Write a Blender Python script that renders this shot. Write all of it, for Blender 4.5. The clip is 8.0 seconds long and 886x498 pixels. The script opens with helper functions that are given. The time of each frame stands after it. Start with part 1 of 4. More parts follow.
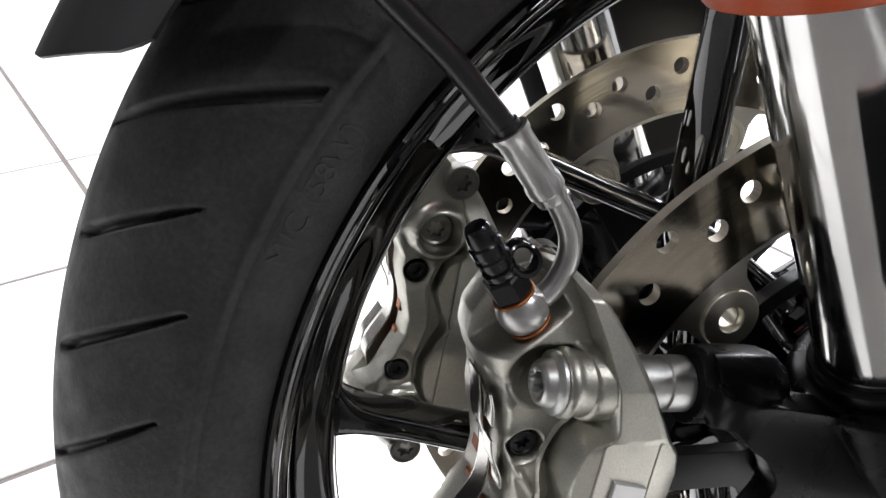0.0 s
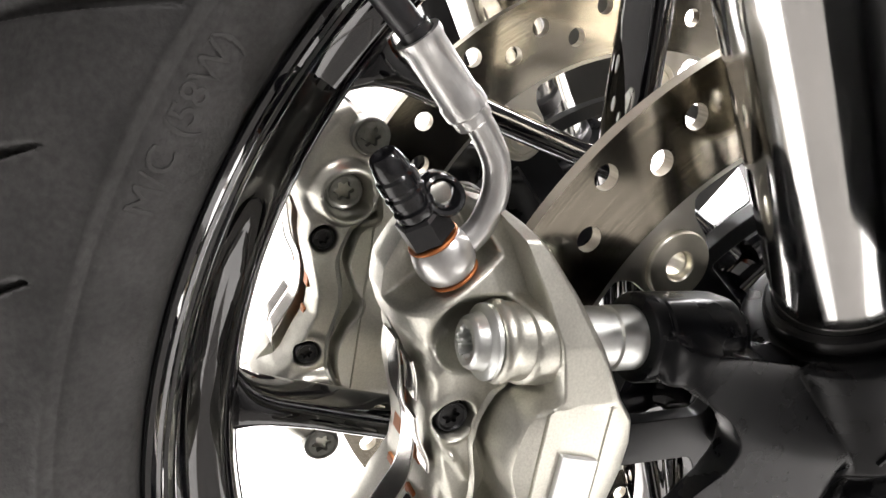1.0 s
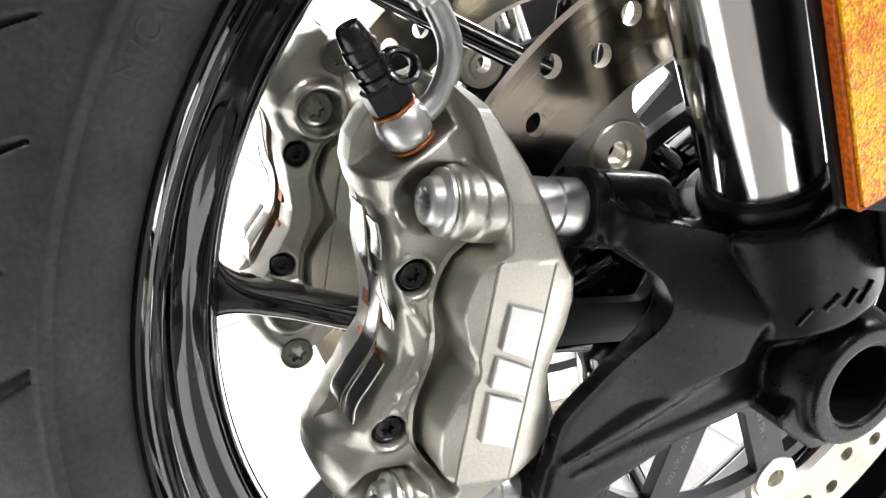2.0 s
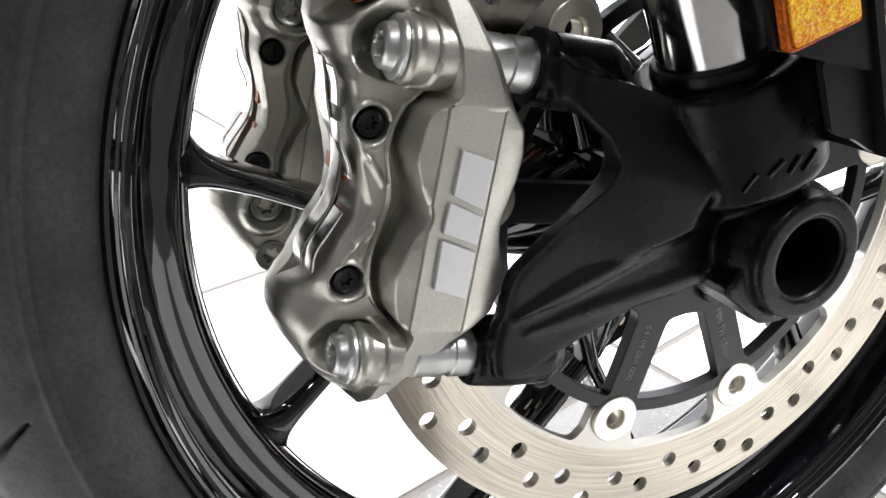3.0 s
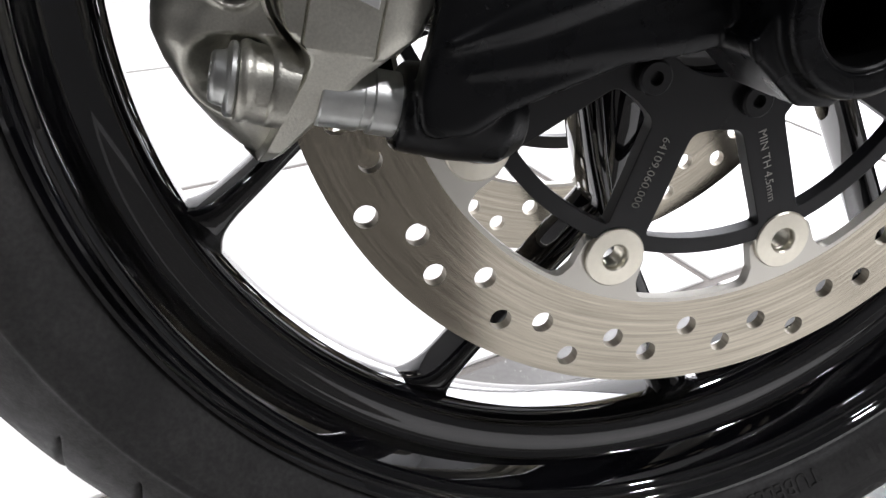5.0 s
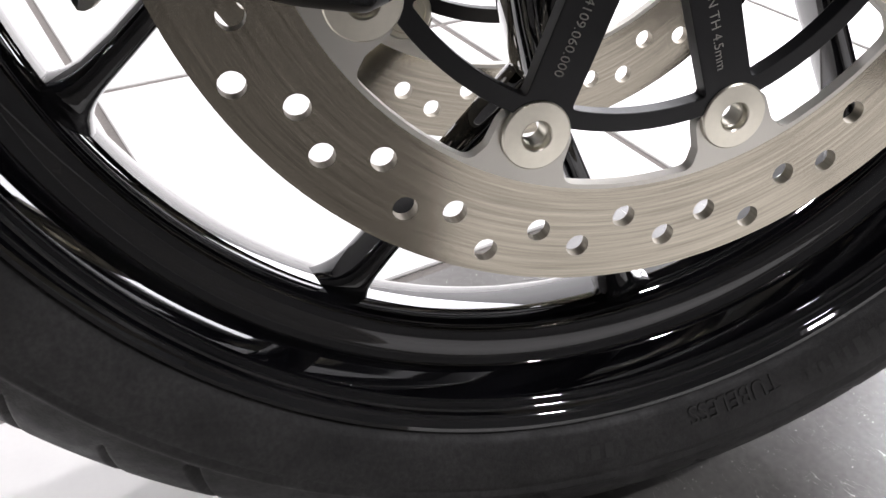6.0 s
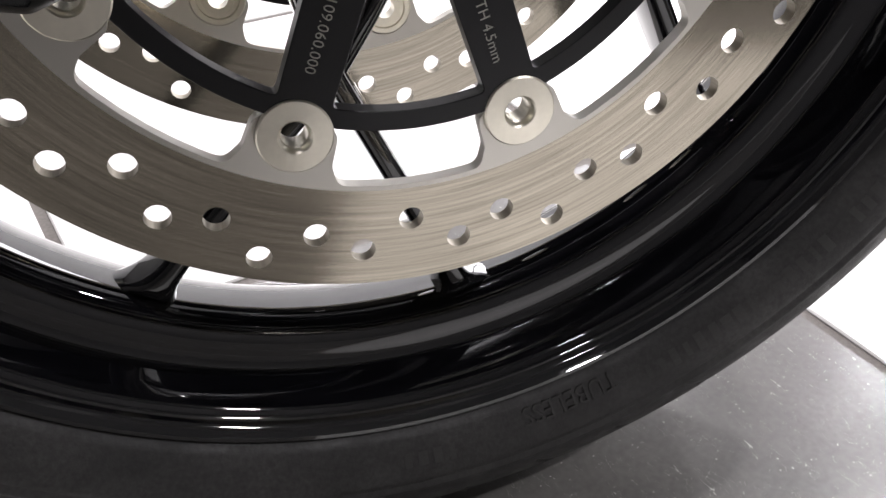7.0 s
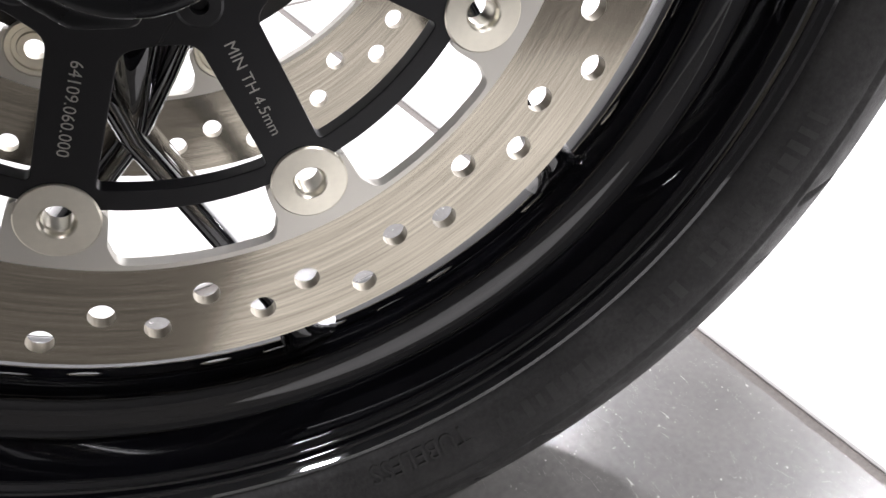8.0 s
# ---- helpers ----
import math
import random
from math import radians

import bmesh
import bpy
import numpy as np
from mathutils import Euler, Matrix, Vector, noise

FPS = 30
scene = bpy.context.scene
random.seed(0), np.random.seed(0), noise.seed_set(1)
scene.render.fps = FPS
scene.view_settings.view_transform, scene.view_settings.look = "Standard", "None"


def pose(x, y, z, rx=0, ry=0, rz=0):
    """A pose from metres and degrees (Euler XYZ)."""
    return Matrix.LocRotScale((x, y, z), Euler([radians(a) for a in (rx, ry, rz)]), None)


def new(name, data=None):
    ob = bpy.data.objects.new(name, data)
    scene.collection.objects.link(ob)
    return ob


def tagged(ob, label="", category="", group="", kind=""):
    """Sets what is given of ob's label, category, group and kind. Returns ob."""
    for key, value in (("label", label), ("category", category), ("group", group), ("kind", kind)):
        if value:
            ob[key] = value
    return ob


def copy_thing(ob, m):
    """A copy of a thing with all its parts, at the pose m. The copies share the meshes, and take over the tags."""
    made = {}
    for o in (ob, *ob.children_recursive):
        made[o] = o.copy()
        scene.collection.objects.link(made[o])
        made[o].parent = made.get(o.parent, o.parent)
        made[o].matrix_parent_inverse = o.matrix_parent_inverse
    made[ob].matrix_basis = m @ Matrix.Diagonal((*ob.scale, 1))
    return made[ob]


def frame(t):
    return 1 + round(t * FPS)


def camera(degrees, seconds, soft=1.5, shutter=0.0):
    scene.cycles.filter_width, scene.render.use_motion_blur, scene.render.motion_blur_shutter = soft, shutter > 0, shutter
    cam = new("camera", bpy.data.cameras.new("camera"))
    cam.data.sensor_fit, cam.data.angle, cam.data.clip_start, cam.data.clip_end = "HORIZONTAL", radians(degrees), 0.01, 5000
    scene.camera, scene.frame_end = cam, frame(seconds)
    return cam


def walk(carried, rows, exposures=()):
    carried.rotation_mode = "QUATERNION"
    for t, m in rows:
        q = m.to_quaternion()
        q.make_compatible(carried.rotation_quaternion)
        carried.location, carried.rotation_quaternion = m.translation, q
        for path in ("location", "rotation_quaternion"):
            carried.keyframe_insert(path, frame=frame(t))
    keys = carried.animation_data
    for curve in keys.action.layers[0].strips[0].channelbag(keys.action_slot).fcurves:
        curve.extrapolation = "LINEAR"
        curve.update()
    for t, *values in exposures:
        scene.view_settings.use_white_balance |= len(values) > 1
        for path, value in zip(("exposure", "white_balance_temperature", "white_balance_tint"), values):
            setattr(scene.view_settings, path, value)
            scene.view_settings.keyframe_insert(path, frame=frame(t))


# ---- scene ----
# ---------------------------------------------------------------- camera
cam = camera(55.2, 8.0)
PATH = [
    (0.0, -0.2315, -0.2632, 0.5431, 61.06, -0.28, -16.83),
    (0.5, -0.2123, -0.2306, 0.5260, 61.11, 0.19, -20.35),
    (1.0, -0.2195, -0.2377, 0.5083, 61.46, -0.52, -22.71),
    (1.5, -0.2233, -0.2558, 0.5070, 61.44, -0.63, -24.20),
    (2.0, -0.2310, -0.2763, 0.4881, 61.52, -0.70, -24.46),
    (2.2, -0.2385, -0.2857, 0.4783, 62.17, -0.97, -24.61),
    (3.3, -0.2279, -0.3200, 0.4407, 62.75, -1.84, -23.08),
    (3.5, -0.2259, -0.3239, 0.4359, 63.11, -1.91, -22.02),
    (4.0, -0.1999, -0.3333, 0.4173, 63.75, -1.93, -18.79),
    (4.2, -0.1886, -0.3358, 0.4014, 63.96, -1.72, -17.44),
    (5.3, -0.1577, -0.2985, 0.3474, 58.61, -1.72, -14.30),
    (5.5, -0.1507, -0.2971, 0.3382, 58.01, -1.23, -14.23),
    (6.0, -0.1256, -0.2884, 0.3336, 54.07, -1.81, -14.92),
    (6.5, -0.0876, -0.2896, 0.3301, 53.33, -1.14, -15.09),
    (7.0, -0.0569, -0.2862, 0.3349, 52.03, -1.73, -16.35),
    (7.5, -0.0239, -0.2826, 0.3415, 51.56, -1.58, -16.98),
    (8.0, 0.0051, -0.2773, 0.3495, 51.05, -1.26, -17.94),
]
EXPOSURE = [(0.0, -0.38, 6600, 14), (0.4, 0.60, 7250, 16), (1.5, 0.84, 6780, 13), (2.2, 0.54, 6750, 13), (3.3, 0.04, 6550, 13), (4.2, -0.14, 6550, 13), (5.3, -0.80, 6600, 15), (7.0, -0.74, 6750, 17), (8.0, -0.42, 6650, 16)]
walk(cam, [(row[0], pose(*row[1:])) for row in PATH], EXPOSURE)

# ---------------------------------------------------------------- light
world = bpy.data.worlds.new("showroom_air")
world.use_nodes = True
world.node_tree.nodes["Background"].inputs["Color"].default_value = (0.9, 0.95, 1.0, 1)
world.node_tree.nodes["Background"].inputs["Strength"].default_value = 0.15
scene.world = world

ROOM = (-1.6, 5.0, -2.7, 3.8, 3.1)      # x0, x1, y0, y1, height of the showroom


def strip_lamp(name, x, y, sx, sy, watts, turn=0):
    lamp = bpy.data.lights.new(name, "AREA")
    lamp.shape, lamp.size, lamp.size_y, lamp.energy = "RECTANGLE", sx, sy, watts
    lamp.color = (0.97, 1.0, 1.04)
    ob = new(name, lamp)
    ob.matrix_basis = pose(x, y, ROOM[4] - 0.075, 0, 0, turn)
    return ob


LAMPS = [(1.4, -1.4, 68), (-0.4, -1.3, 12), (1.5, 0.2, 52), (-1.0, 0.9, 52), (0.4, 0.9, 52), (2.6, 1.1, 52), (-0.2, 2.3, 52), (1.4, 2.3, 52), (3.4, 2.2, 40), (0.3, 3.3, 52)]   # x, y, watts
for lx, ly, watts in LAMPS:
    strip_lamp("ceiling_lamp_light", lx, ly, 0.18, 0.08, watts, 16.8)

WINDOW = (1.7, 4.9, 0.15, 3.0)         # x0, x1, z0, z1 of an added, unseen window in the north wall
# area lamp in the added opening, to brighten the rim's reflections
window_fill = bpy.data.lights.new("added_window_light", "AREA")
window_fill.shape, window_fill.size, window_fill.size_y, window_fill.energy = "RECTANGLE", WINDOW[1] - WINDOW[0] - 0.1, WINDOW[3] - WINDOW[2] - 0.1, 360
window_fill.color = (0.96, 1.0, 1.05)
fill_panel = new("added_window_light", window_fill)
fill_panel.matrix_basis = pose((WINDOW[0] + WINDOW[1]) / 2, ROOM[3] + 0.03, (WINDOW[2] + WINDOW[3]) / 2, -90, 0, 0)

# ---------------------------------------------------------------- materials
def mat(name, color, rough=0.5, metal=0.0, grain=0.0, scale=200.0, bump=0.0, bump_scale=400.0, stain=0.0, stain_scale=12.0,
        coat=0.0, rough_var=0.0, spec=0.5):
    """A surface with fine grain, broad stains, roughness wear and relief."""
    m = bpy.data.materials.new(name)
    m.use_nodes = True
    nt = m.node_tree
    b = nt.nodes["Principled BSDF"]
    b.inputs["Base Color"].default_value = (*color, 1)
    b.inputs["Roughness"].default_value = rough
    b.inputs["Metallic"].default_value = metal
    b.inputs["Coat Weight"].default_value = coat
    b.inputs["Coat Roughness"].default_value = 0.03
    b.inputs["Specular IOR Level"].default_value = spec
    tc = nt.nodes.new("ShaderNodeTexCoord")

    def noisy(sc, detail=4.0):
        n = nt.nodes.new("ShaderNodeTexNoise")
        n.inputs["Scale"].default_value, n.inputs["Detail"].default_value = sc, detail
        nt.links.new(tc.outputs["Object"], n.inputs["Vector"])
        return n.outputs["Fac"]

    def ranged(out, lo, hi):
        r = nt.nodes.new("ShaderNodeMapRange")
        r.inputs["From Min"].default_value, r.inputs["From Max"].default_value = 0.3, 0.7
        r.inputs["To Min"].default_value, r.inputs["To Max"].default_value = lo, hi
        nt.links.new(out, r.inputs["Value"])
        return r.outputs["Result"]

    if grain or stain:
        f1 = ranged(noisy(scale), 1 - grain, 1 + grain)
        f2 = ranged(noisy(stain_scale, 6.0), 1 - stain, 1 + stain)
        mul = nt.nodes.new("ShaderNodeMath")
        mul.operation = "MULTIPLY"
        nt.links.new(f1, mul.inputs[0]), nt.links.new(f2, mul.inputs[1])
        vm = nt.nodes.new("ShaderNodeVectorMath")
        vm.operation = "SCALE"
        vm.inputs[0].default_value = color
        nt.links.new(mul.outputs[0], vm.inputs["Scale"])
        nt.links.new(vm.outputs[0], b.inputs["Base Color"])
    if rough_var:
        nt.links.new(ranged(noisy(stain_scale * 3, 6.0), max(0.02, rough - rough_var), rough + rough_var), b.inputs["Roughness"])
    if bump:
        bp = nt.nodes.new("ShaderNodeBump")
        bp.inputs["Strength"].default_value, bp.inputs["Distance"].default_value = bump, 0.001
        nt.links.new(noisy(bump_scale, 3.0), bp.inputs["Height"])
        nt.links.new(bp.outputs["Normal"], b.inputs["Normal"])
    return m


RUBBER = mat("tyre_rubber", (0.028, 0.0272, 0.0264), 0.58, 0, 0.30, 520, 0.16, 1100, 0.42, 34, rough_var=0.12, spec=0.45)
MOULDED = mat("smooth_moulded_rubber", (0.032, 0.031, 0.030), 0.50, 0, 0.12, 900, 0.05, 1500, 0.20, 30)
GLOSS = mat("gloss_black_paint", (0.003, 0.003, 0.004), 0.03, 0, 0, 1, 0.0, 300, 0, coat=1.0, rough_var=0.010, spec=0.4)
CHROME = mat("chrome", (0.72, 0.715, 0.70), 0.12, 1.0, 0.03, 80, 0, 1, 0.05, 15, rough_var=0.03)
ANOD = mat("black_anodised", (0.006, 0.006, 0.007), 0.32, 0, 0.1, 1200, 0.04, 2500, 0.1, 40, spec=0.36)
CAST = mat("silver_cast_alloy", (0.54, 0.53, 0.47), 0.38, 0.94, 0.09, 1400, 0.11, 1300, 0.09, 35, rough_var=0.07)
CASTBLACK = mat("black_powder_coat", (0.0036, 0.0039, 0.0047), 0.29, 0, 0.15, 1500, 0.05, 2200, 0.15, 30, rough_var=0.06, spec=0.21)
ZINC = mat("zinc_plate", (0.62, 0.63, 0.61), 0.38, 1.0, 0.06, 300, 0.05, 900, 0.08, 60, rough_var=0.06)
STEEL = mat("bare_steel", (0.58, 0.56, 0.52), 0.28, 1.0, 0.06, 600, 0.04, 900, 0.08, 60, rough_var=0.06)
CREAM = mat("dull_plated_bobbin", (0.82, 0.78, 0.67), 0.33, 1.0, 0.02, 500, 0.01, 900, 0.05, 60, rough_var=0.02)
BRIGHT = mat("bright_lettering", (0.72, 0.72, 0.71), 0.40, 0.7, 0.02, 400, 0, 1, 0.02)
COPPER = mat("copper", (0.33, 0.115, 0.04), 0.42, 0.85, 0.15, 300, 0.05, 700, 0.2, 60)
PADSTEEL = mat("stainless_spring", (0.60, 0.585, 0.55), 0.17, 1.0, 0.04, 300, 0, 1, 0.08, 80)
PLASTIC = mat("black_plastic", (0.006, 0.006, 0.0065), 0.34, 0, 0.1, 500, 0.04, 1200, 0.1, 40, spec=0.3)
MATTBLACK = mat("matt_black_plastic", (0.004, 0.004, 0.0045), 0.45, 0, 0.1, 500, 0.04, 1200, 0.1, 40, spec=0.15)
SHINYRUBBER = mat("shiny_black_rubber", (0.006, 0.006, 0.007), 0.17, 0, 0.1, 500, 0.06, 900, 0.1, 60, rough_var=0.06)
HOSE = mat("black_hose", (0.010, 0.010, 0.011), 0.30, 0, 0.1, 600, 0.05, 1200, 0.1, 30)
SLEEVE = mat("dull_steel_sleeve", (0.56, 0.555, 0.54), 0.30, 0.85, 0.08, 300, 0.05, 800, 0.1, 60)
ORANGE = mat("orange_plastic", (0.62, 0.09, 0.015), 0.30, 0, 0.04, 500, 0, 1, 0.06, 20)
# near-black colour for the shade deep in the axle's bore
BORESHADE = mat("bore_shade_black", (0.003, 0.003, 0.003), 0.7, 0, 0.1, 300, spec=0.08)
TORX = mat("black_oxide_screw", (0.018, 0.018, 0.019), 0.30, 0.5, 0.1, 600, 0.05, 1200)
GREYSCREW = mat("grey_phosphated_screw", (0.24, 0.24, 0.22), 0.40, 0.8, 0.1, 600, 0.08, 1200, 0.1, 60)
NUMERAL = mat("engraved_white_marking", (0.62, 0.60, 0.55), 0.6, 0, 0.05, 600)
WALLPAINT = mat("pale_wall_paint", (0.78, 0.78, 0.78), 0.6, 0, 0.02, 60, 0.05, 150, 0.03, 1.5)
GREYWALL = mat("grey_wall_paint", (0.28, 0.28, 0.28), 0.6, 0, 0.02, 60, 0.05, 150, 0.03, 1.5)
# unseen walls, darkened so the glossy rim's reflections keep contrast
DARKWALL = mat("darkened_unseen_wall", (0.060, 0.058, 0.056), 0.6, 0, 0.05, 60, 0.05, 150, 0.10, 1.5)
# unseen ceiling, darkened in place of the bodywork missing overhead
CEILDARK = mat("darkened_unseen_ceiling", (0.16, 0.16, 0.16), 0.7, 0, 0.02, 60, 0.05, 150, 0.03, 1.5)
GROUT = mat("grey_grout", (0.17, 0.155, 0.142), 0.85, 0, 0.15, 400, 0.2, 600, 0.2, 8)
TILE = mat("white_polished_tile", (0.80, 0.79, 0.77), 0.12, 0, 0.01, 300, 0.01, 300, 0.03, 4, rough_var=0.05)
GLASS = mat("clear_glass", (1.0, 1.0, 1.0), 0.0)
GLASS.node_tree.nodes["Principled BSDF"].inputs["Transmission Weight"].default_value = 1.0
LAMPHOUSE = mat("white_lamp_housing", (0.75, 0.75, 0.75), 0.5, 0, 0.02, 100)


def brushed(name, color, rough, turned=True):
    """Steel turned on a lathe: fine rings round the axle and a stretched sheen."""
    m = mat(name, color, rough, 1.0)
    nt = m.node_tree
    b = nt.nodes["Principled BSDF"]
    tc = nt.nodes.new("ShaderNodeTexCoord")
    sep = nt.nodes.new("ShaderNodeSeparateXYZ")
    nt.links.new(tc.outputs["Object"], sep.inputs[0])
    comb = nt.nodes.new("ShaderNodeCombineXYZ")
    nt.links.new(sep.outputs["X"], comb.inputs["X"]), nt.links.new(sep.outputs["Z"], comb.inputs["Y"])
    ln = nt.nodes.new("ShaderNodeVectorMath")
    ln.operation = "LENGTH"
    nt.links.new(comb.outputs[0], ln.inputs[0])
    ang = nt.nodes.new("ShaderNodeMath")
    ang.operation = "ARCTAN2"
    nt.links.new(sep.outputs["Z"], ang.inputs[0]), nt.links.new(sep.outputs["X"], ang.inputs[1])
    c2 = nt.nodes.new("ShaderNodeCombineXYZ")
    k1 = nt.nodes.new("ShaderNodeMath")
    k1.operation = "MULTIPLY"
    k1.inputs[1].default_value = 0.0022
    nt.links.new(ang.outputs[0], k1.inputs[0])
    nt.links.new(ln.outputs["Value"], c2.inputs["X"]), nt.links.new(k1.outputs[0], c2.inputs["Y"])

    def ring_noise(scale):
        n = nt.nodes.new("ShaderNodeTexNoise")
        n.inputs["Scale"].default_value, n.inputs["Detail"].default_value, n.inputs["Roughness"].default_value = scale, 5.0, 0.65
        nt.links.new(c2.outputs[0], n.inputs["Vector"])
        return n.outputs["Fac"]

    r1 = ring_noise(900.0)
    mr = nt.nodes.new("ShaderNodeMapRange")
    mr.inputs["From Min"].default_value, mr.inputs["From Max"].default_value = 0.32, 0.68
    mr.inputs["To Min"].default_value, mr.inputs["To Max"].default_value = 0.60, 1.12
    nt.links.new(r1, mr.inputs["Value"])
    vm = nt.nodes.new("ShaderNodeVectorMath")
    vm.operation = "SCALE"
    vm.inputs[0].default_value = color
    nt.links.new(mr.outputs[0], vm.inputs["Scale"])
    nt.links.new(vm.outputs[0], b.inputs["Base Color"])
    bp = nt.nodes.new("ShaderNodeBump")
    bp.inputs["Strength"].default_value, bp.inputs["Distance"].default_value = 0.025, 0.0004
    nt.links.new(ring_noise(1800.0), bp.inputs["Height"])
    nt.links.new(bp.outputs["Normal"], b.inputs["Normal"])
    # inside the swept band the metal is plain ground, paler and duller
    band = nt.nodes.new("ShaderNodeMapRange")
    band.inputs["From Min"].default_value, band.inputs["From Max"].default_value = 0.1160, 0.1163
    nt.links.new(ln.outputs["Value"], band.inputs["Value"])
    mixc = nt.nodes.new("ShaderNodeMix")
    mixc.data_type = "RGBA"
    mixc.inputs["A"].default_value = (0.60, 0.58, 0.53, 1)
    nt.links.new(band.outputs[0], mixc.inputs["Factor"]), nt.links.new(vm.outputs[0], mixc.inputs["B"])
    nt.links.new(mixc.outputs["Result"], b.inputs["Base Color"])
    mr2 = nt.nodes.new("ShaderNodeMapRange")
    mr2.inputs["To Min"].default_value, mr2.inputs["To Max"].default_value = 0.36, rough
    nt.links.new(band.outputs[0], mr2.inputs["Value"])
    # drilled and milled walls are duller than the turned faces
    side = nt.nodes.new("ShaderNodeSeparateXYZ")
    nt.links.new(tc.outputs["Normal"], side.inputs[0])
    flat = nt.nodes.new("ShaderNodeMath")
    flat.operation = "ABSOLUTE"
    nt.links.new(side.outputs["Y"], flat.inputs[0])
    mixr = nt.nodes.new("ShaderNodeMix")
    mixr.inputs["A"].default_value = 0.50
    nt.links.new(flat.outputs[0], mixr.inputs["Factor"]), nt.links.new(mr2.outputs[0], mixr.inputs["B"])
    nt.links.new(mixr.outputs["Result"], b.inputs["Roughness"])
    b.inputs["Anisotropic"].default_value = 0.6
    tg = nt.nodes.new("ShaderNodeTangent")
    tg.direction_type, tg.axis = "RADIAL", "Y"
    nt.links.new(tg.outputs[0], b.inputs["Tangent"])
    return m


ROTOR = brushed("turned_disc_steel", (0.46, 0.42, 0.345), 0.13)


def amber():
    """Moulded amber plastic: a grid of small prisms, cloudy between yellow and deep orange."""
    m = mat("amber_reflector", (0.90, 0.30, 0.008), 0.22, 0, 0.0, 700, 0.0, 900, 0.0, 120, coat=0.3, spec=0.4)
    nt = m.node_tree
    b = nt.nodes["Principled BSDF"]
    tc = nt.nodes.new("ShaderNodeTexCoord")
    vo = nt.nodes.new("ShaderNodeTexVoronoi")
    vo.inputs["Scale"].default_value = 1150.0
    cloud = nt.nodes.new("ShaderNodeTexNoise")
    cloud.inputs["Scale"].default_value, cloud.inputs["Detail"].default_value = 55.0, 5.0
    for n in (vo, cloud):
        nt.links.new(tc.outputs["Object"], n.inputs["Vector"])
    cell = nt.nodes.new("ShaderNodeSeparateColor")
    nt.links.new(vo.outputs["Color"], cell.inputs[0])
    k1 = nt.nodes.new("ShaderNodeMath")
    k1.operation = "MULTIPLY_ADD"
    k1.inputs[1].default_value, k1.inputs[2].default_value = 0.30, -0.15
    nt.links.new(cell.outputs[0], k1.inputs[0])
    k2 = nt.nodes.new("ShaderNodeMath")
    k2.operation = "ADD"
    nt.links.new(k1.outputs[0], k2.inputs[0]), nt.links.new(cloud.outputs["Fac"], k2.inputs[1])
    ramp = nt.nodes.new("ShaderNodeValToRGB")
    ramp.color_ramp.elements[0].color, ramp.color_ramp.elements[1].color = (0.80, 0.20, 0.001, 1), (1.0, 0.64, 0.004, 1)
    ramp.color_ramp.elements[0].position, ramp.color_ramp.elements[1].position = 0.34, 0.64
    nt.links.new(k2.outputs[0], ramp.inputs["Fac"])
    nt.links.new(ramp.outputs["Color"], b.inputs["Base Color"])
    bp = nt.nodes.new("ShaderNodeBump")
    bp.inputs["Strength"].default_value, bp.inputs["Distance"].default_value = 0.6, 0.0006
    nt.links.new(vo.outputs["Distance"], bp.inputs["Height"])
    nt.links.new(bp.outputs["Normal"], b.inputs["Normal"])
    return m


AMBER = amber()
AMBEREDGE = mat("deep_amber_edge", (0.50, 0.10, 0.004), 0.25, 0, 0.45, 700, 0.3, 900, 0.2, 120, spec=0.4)


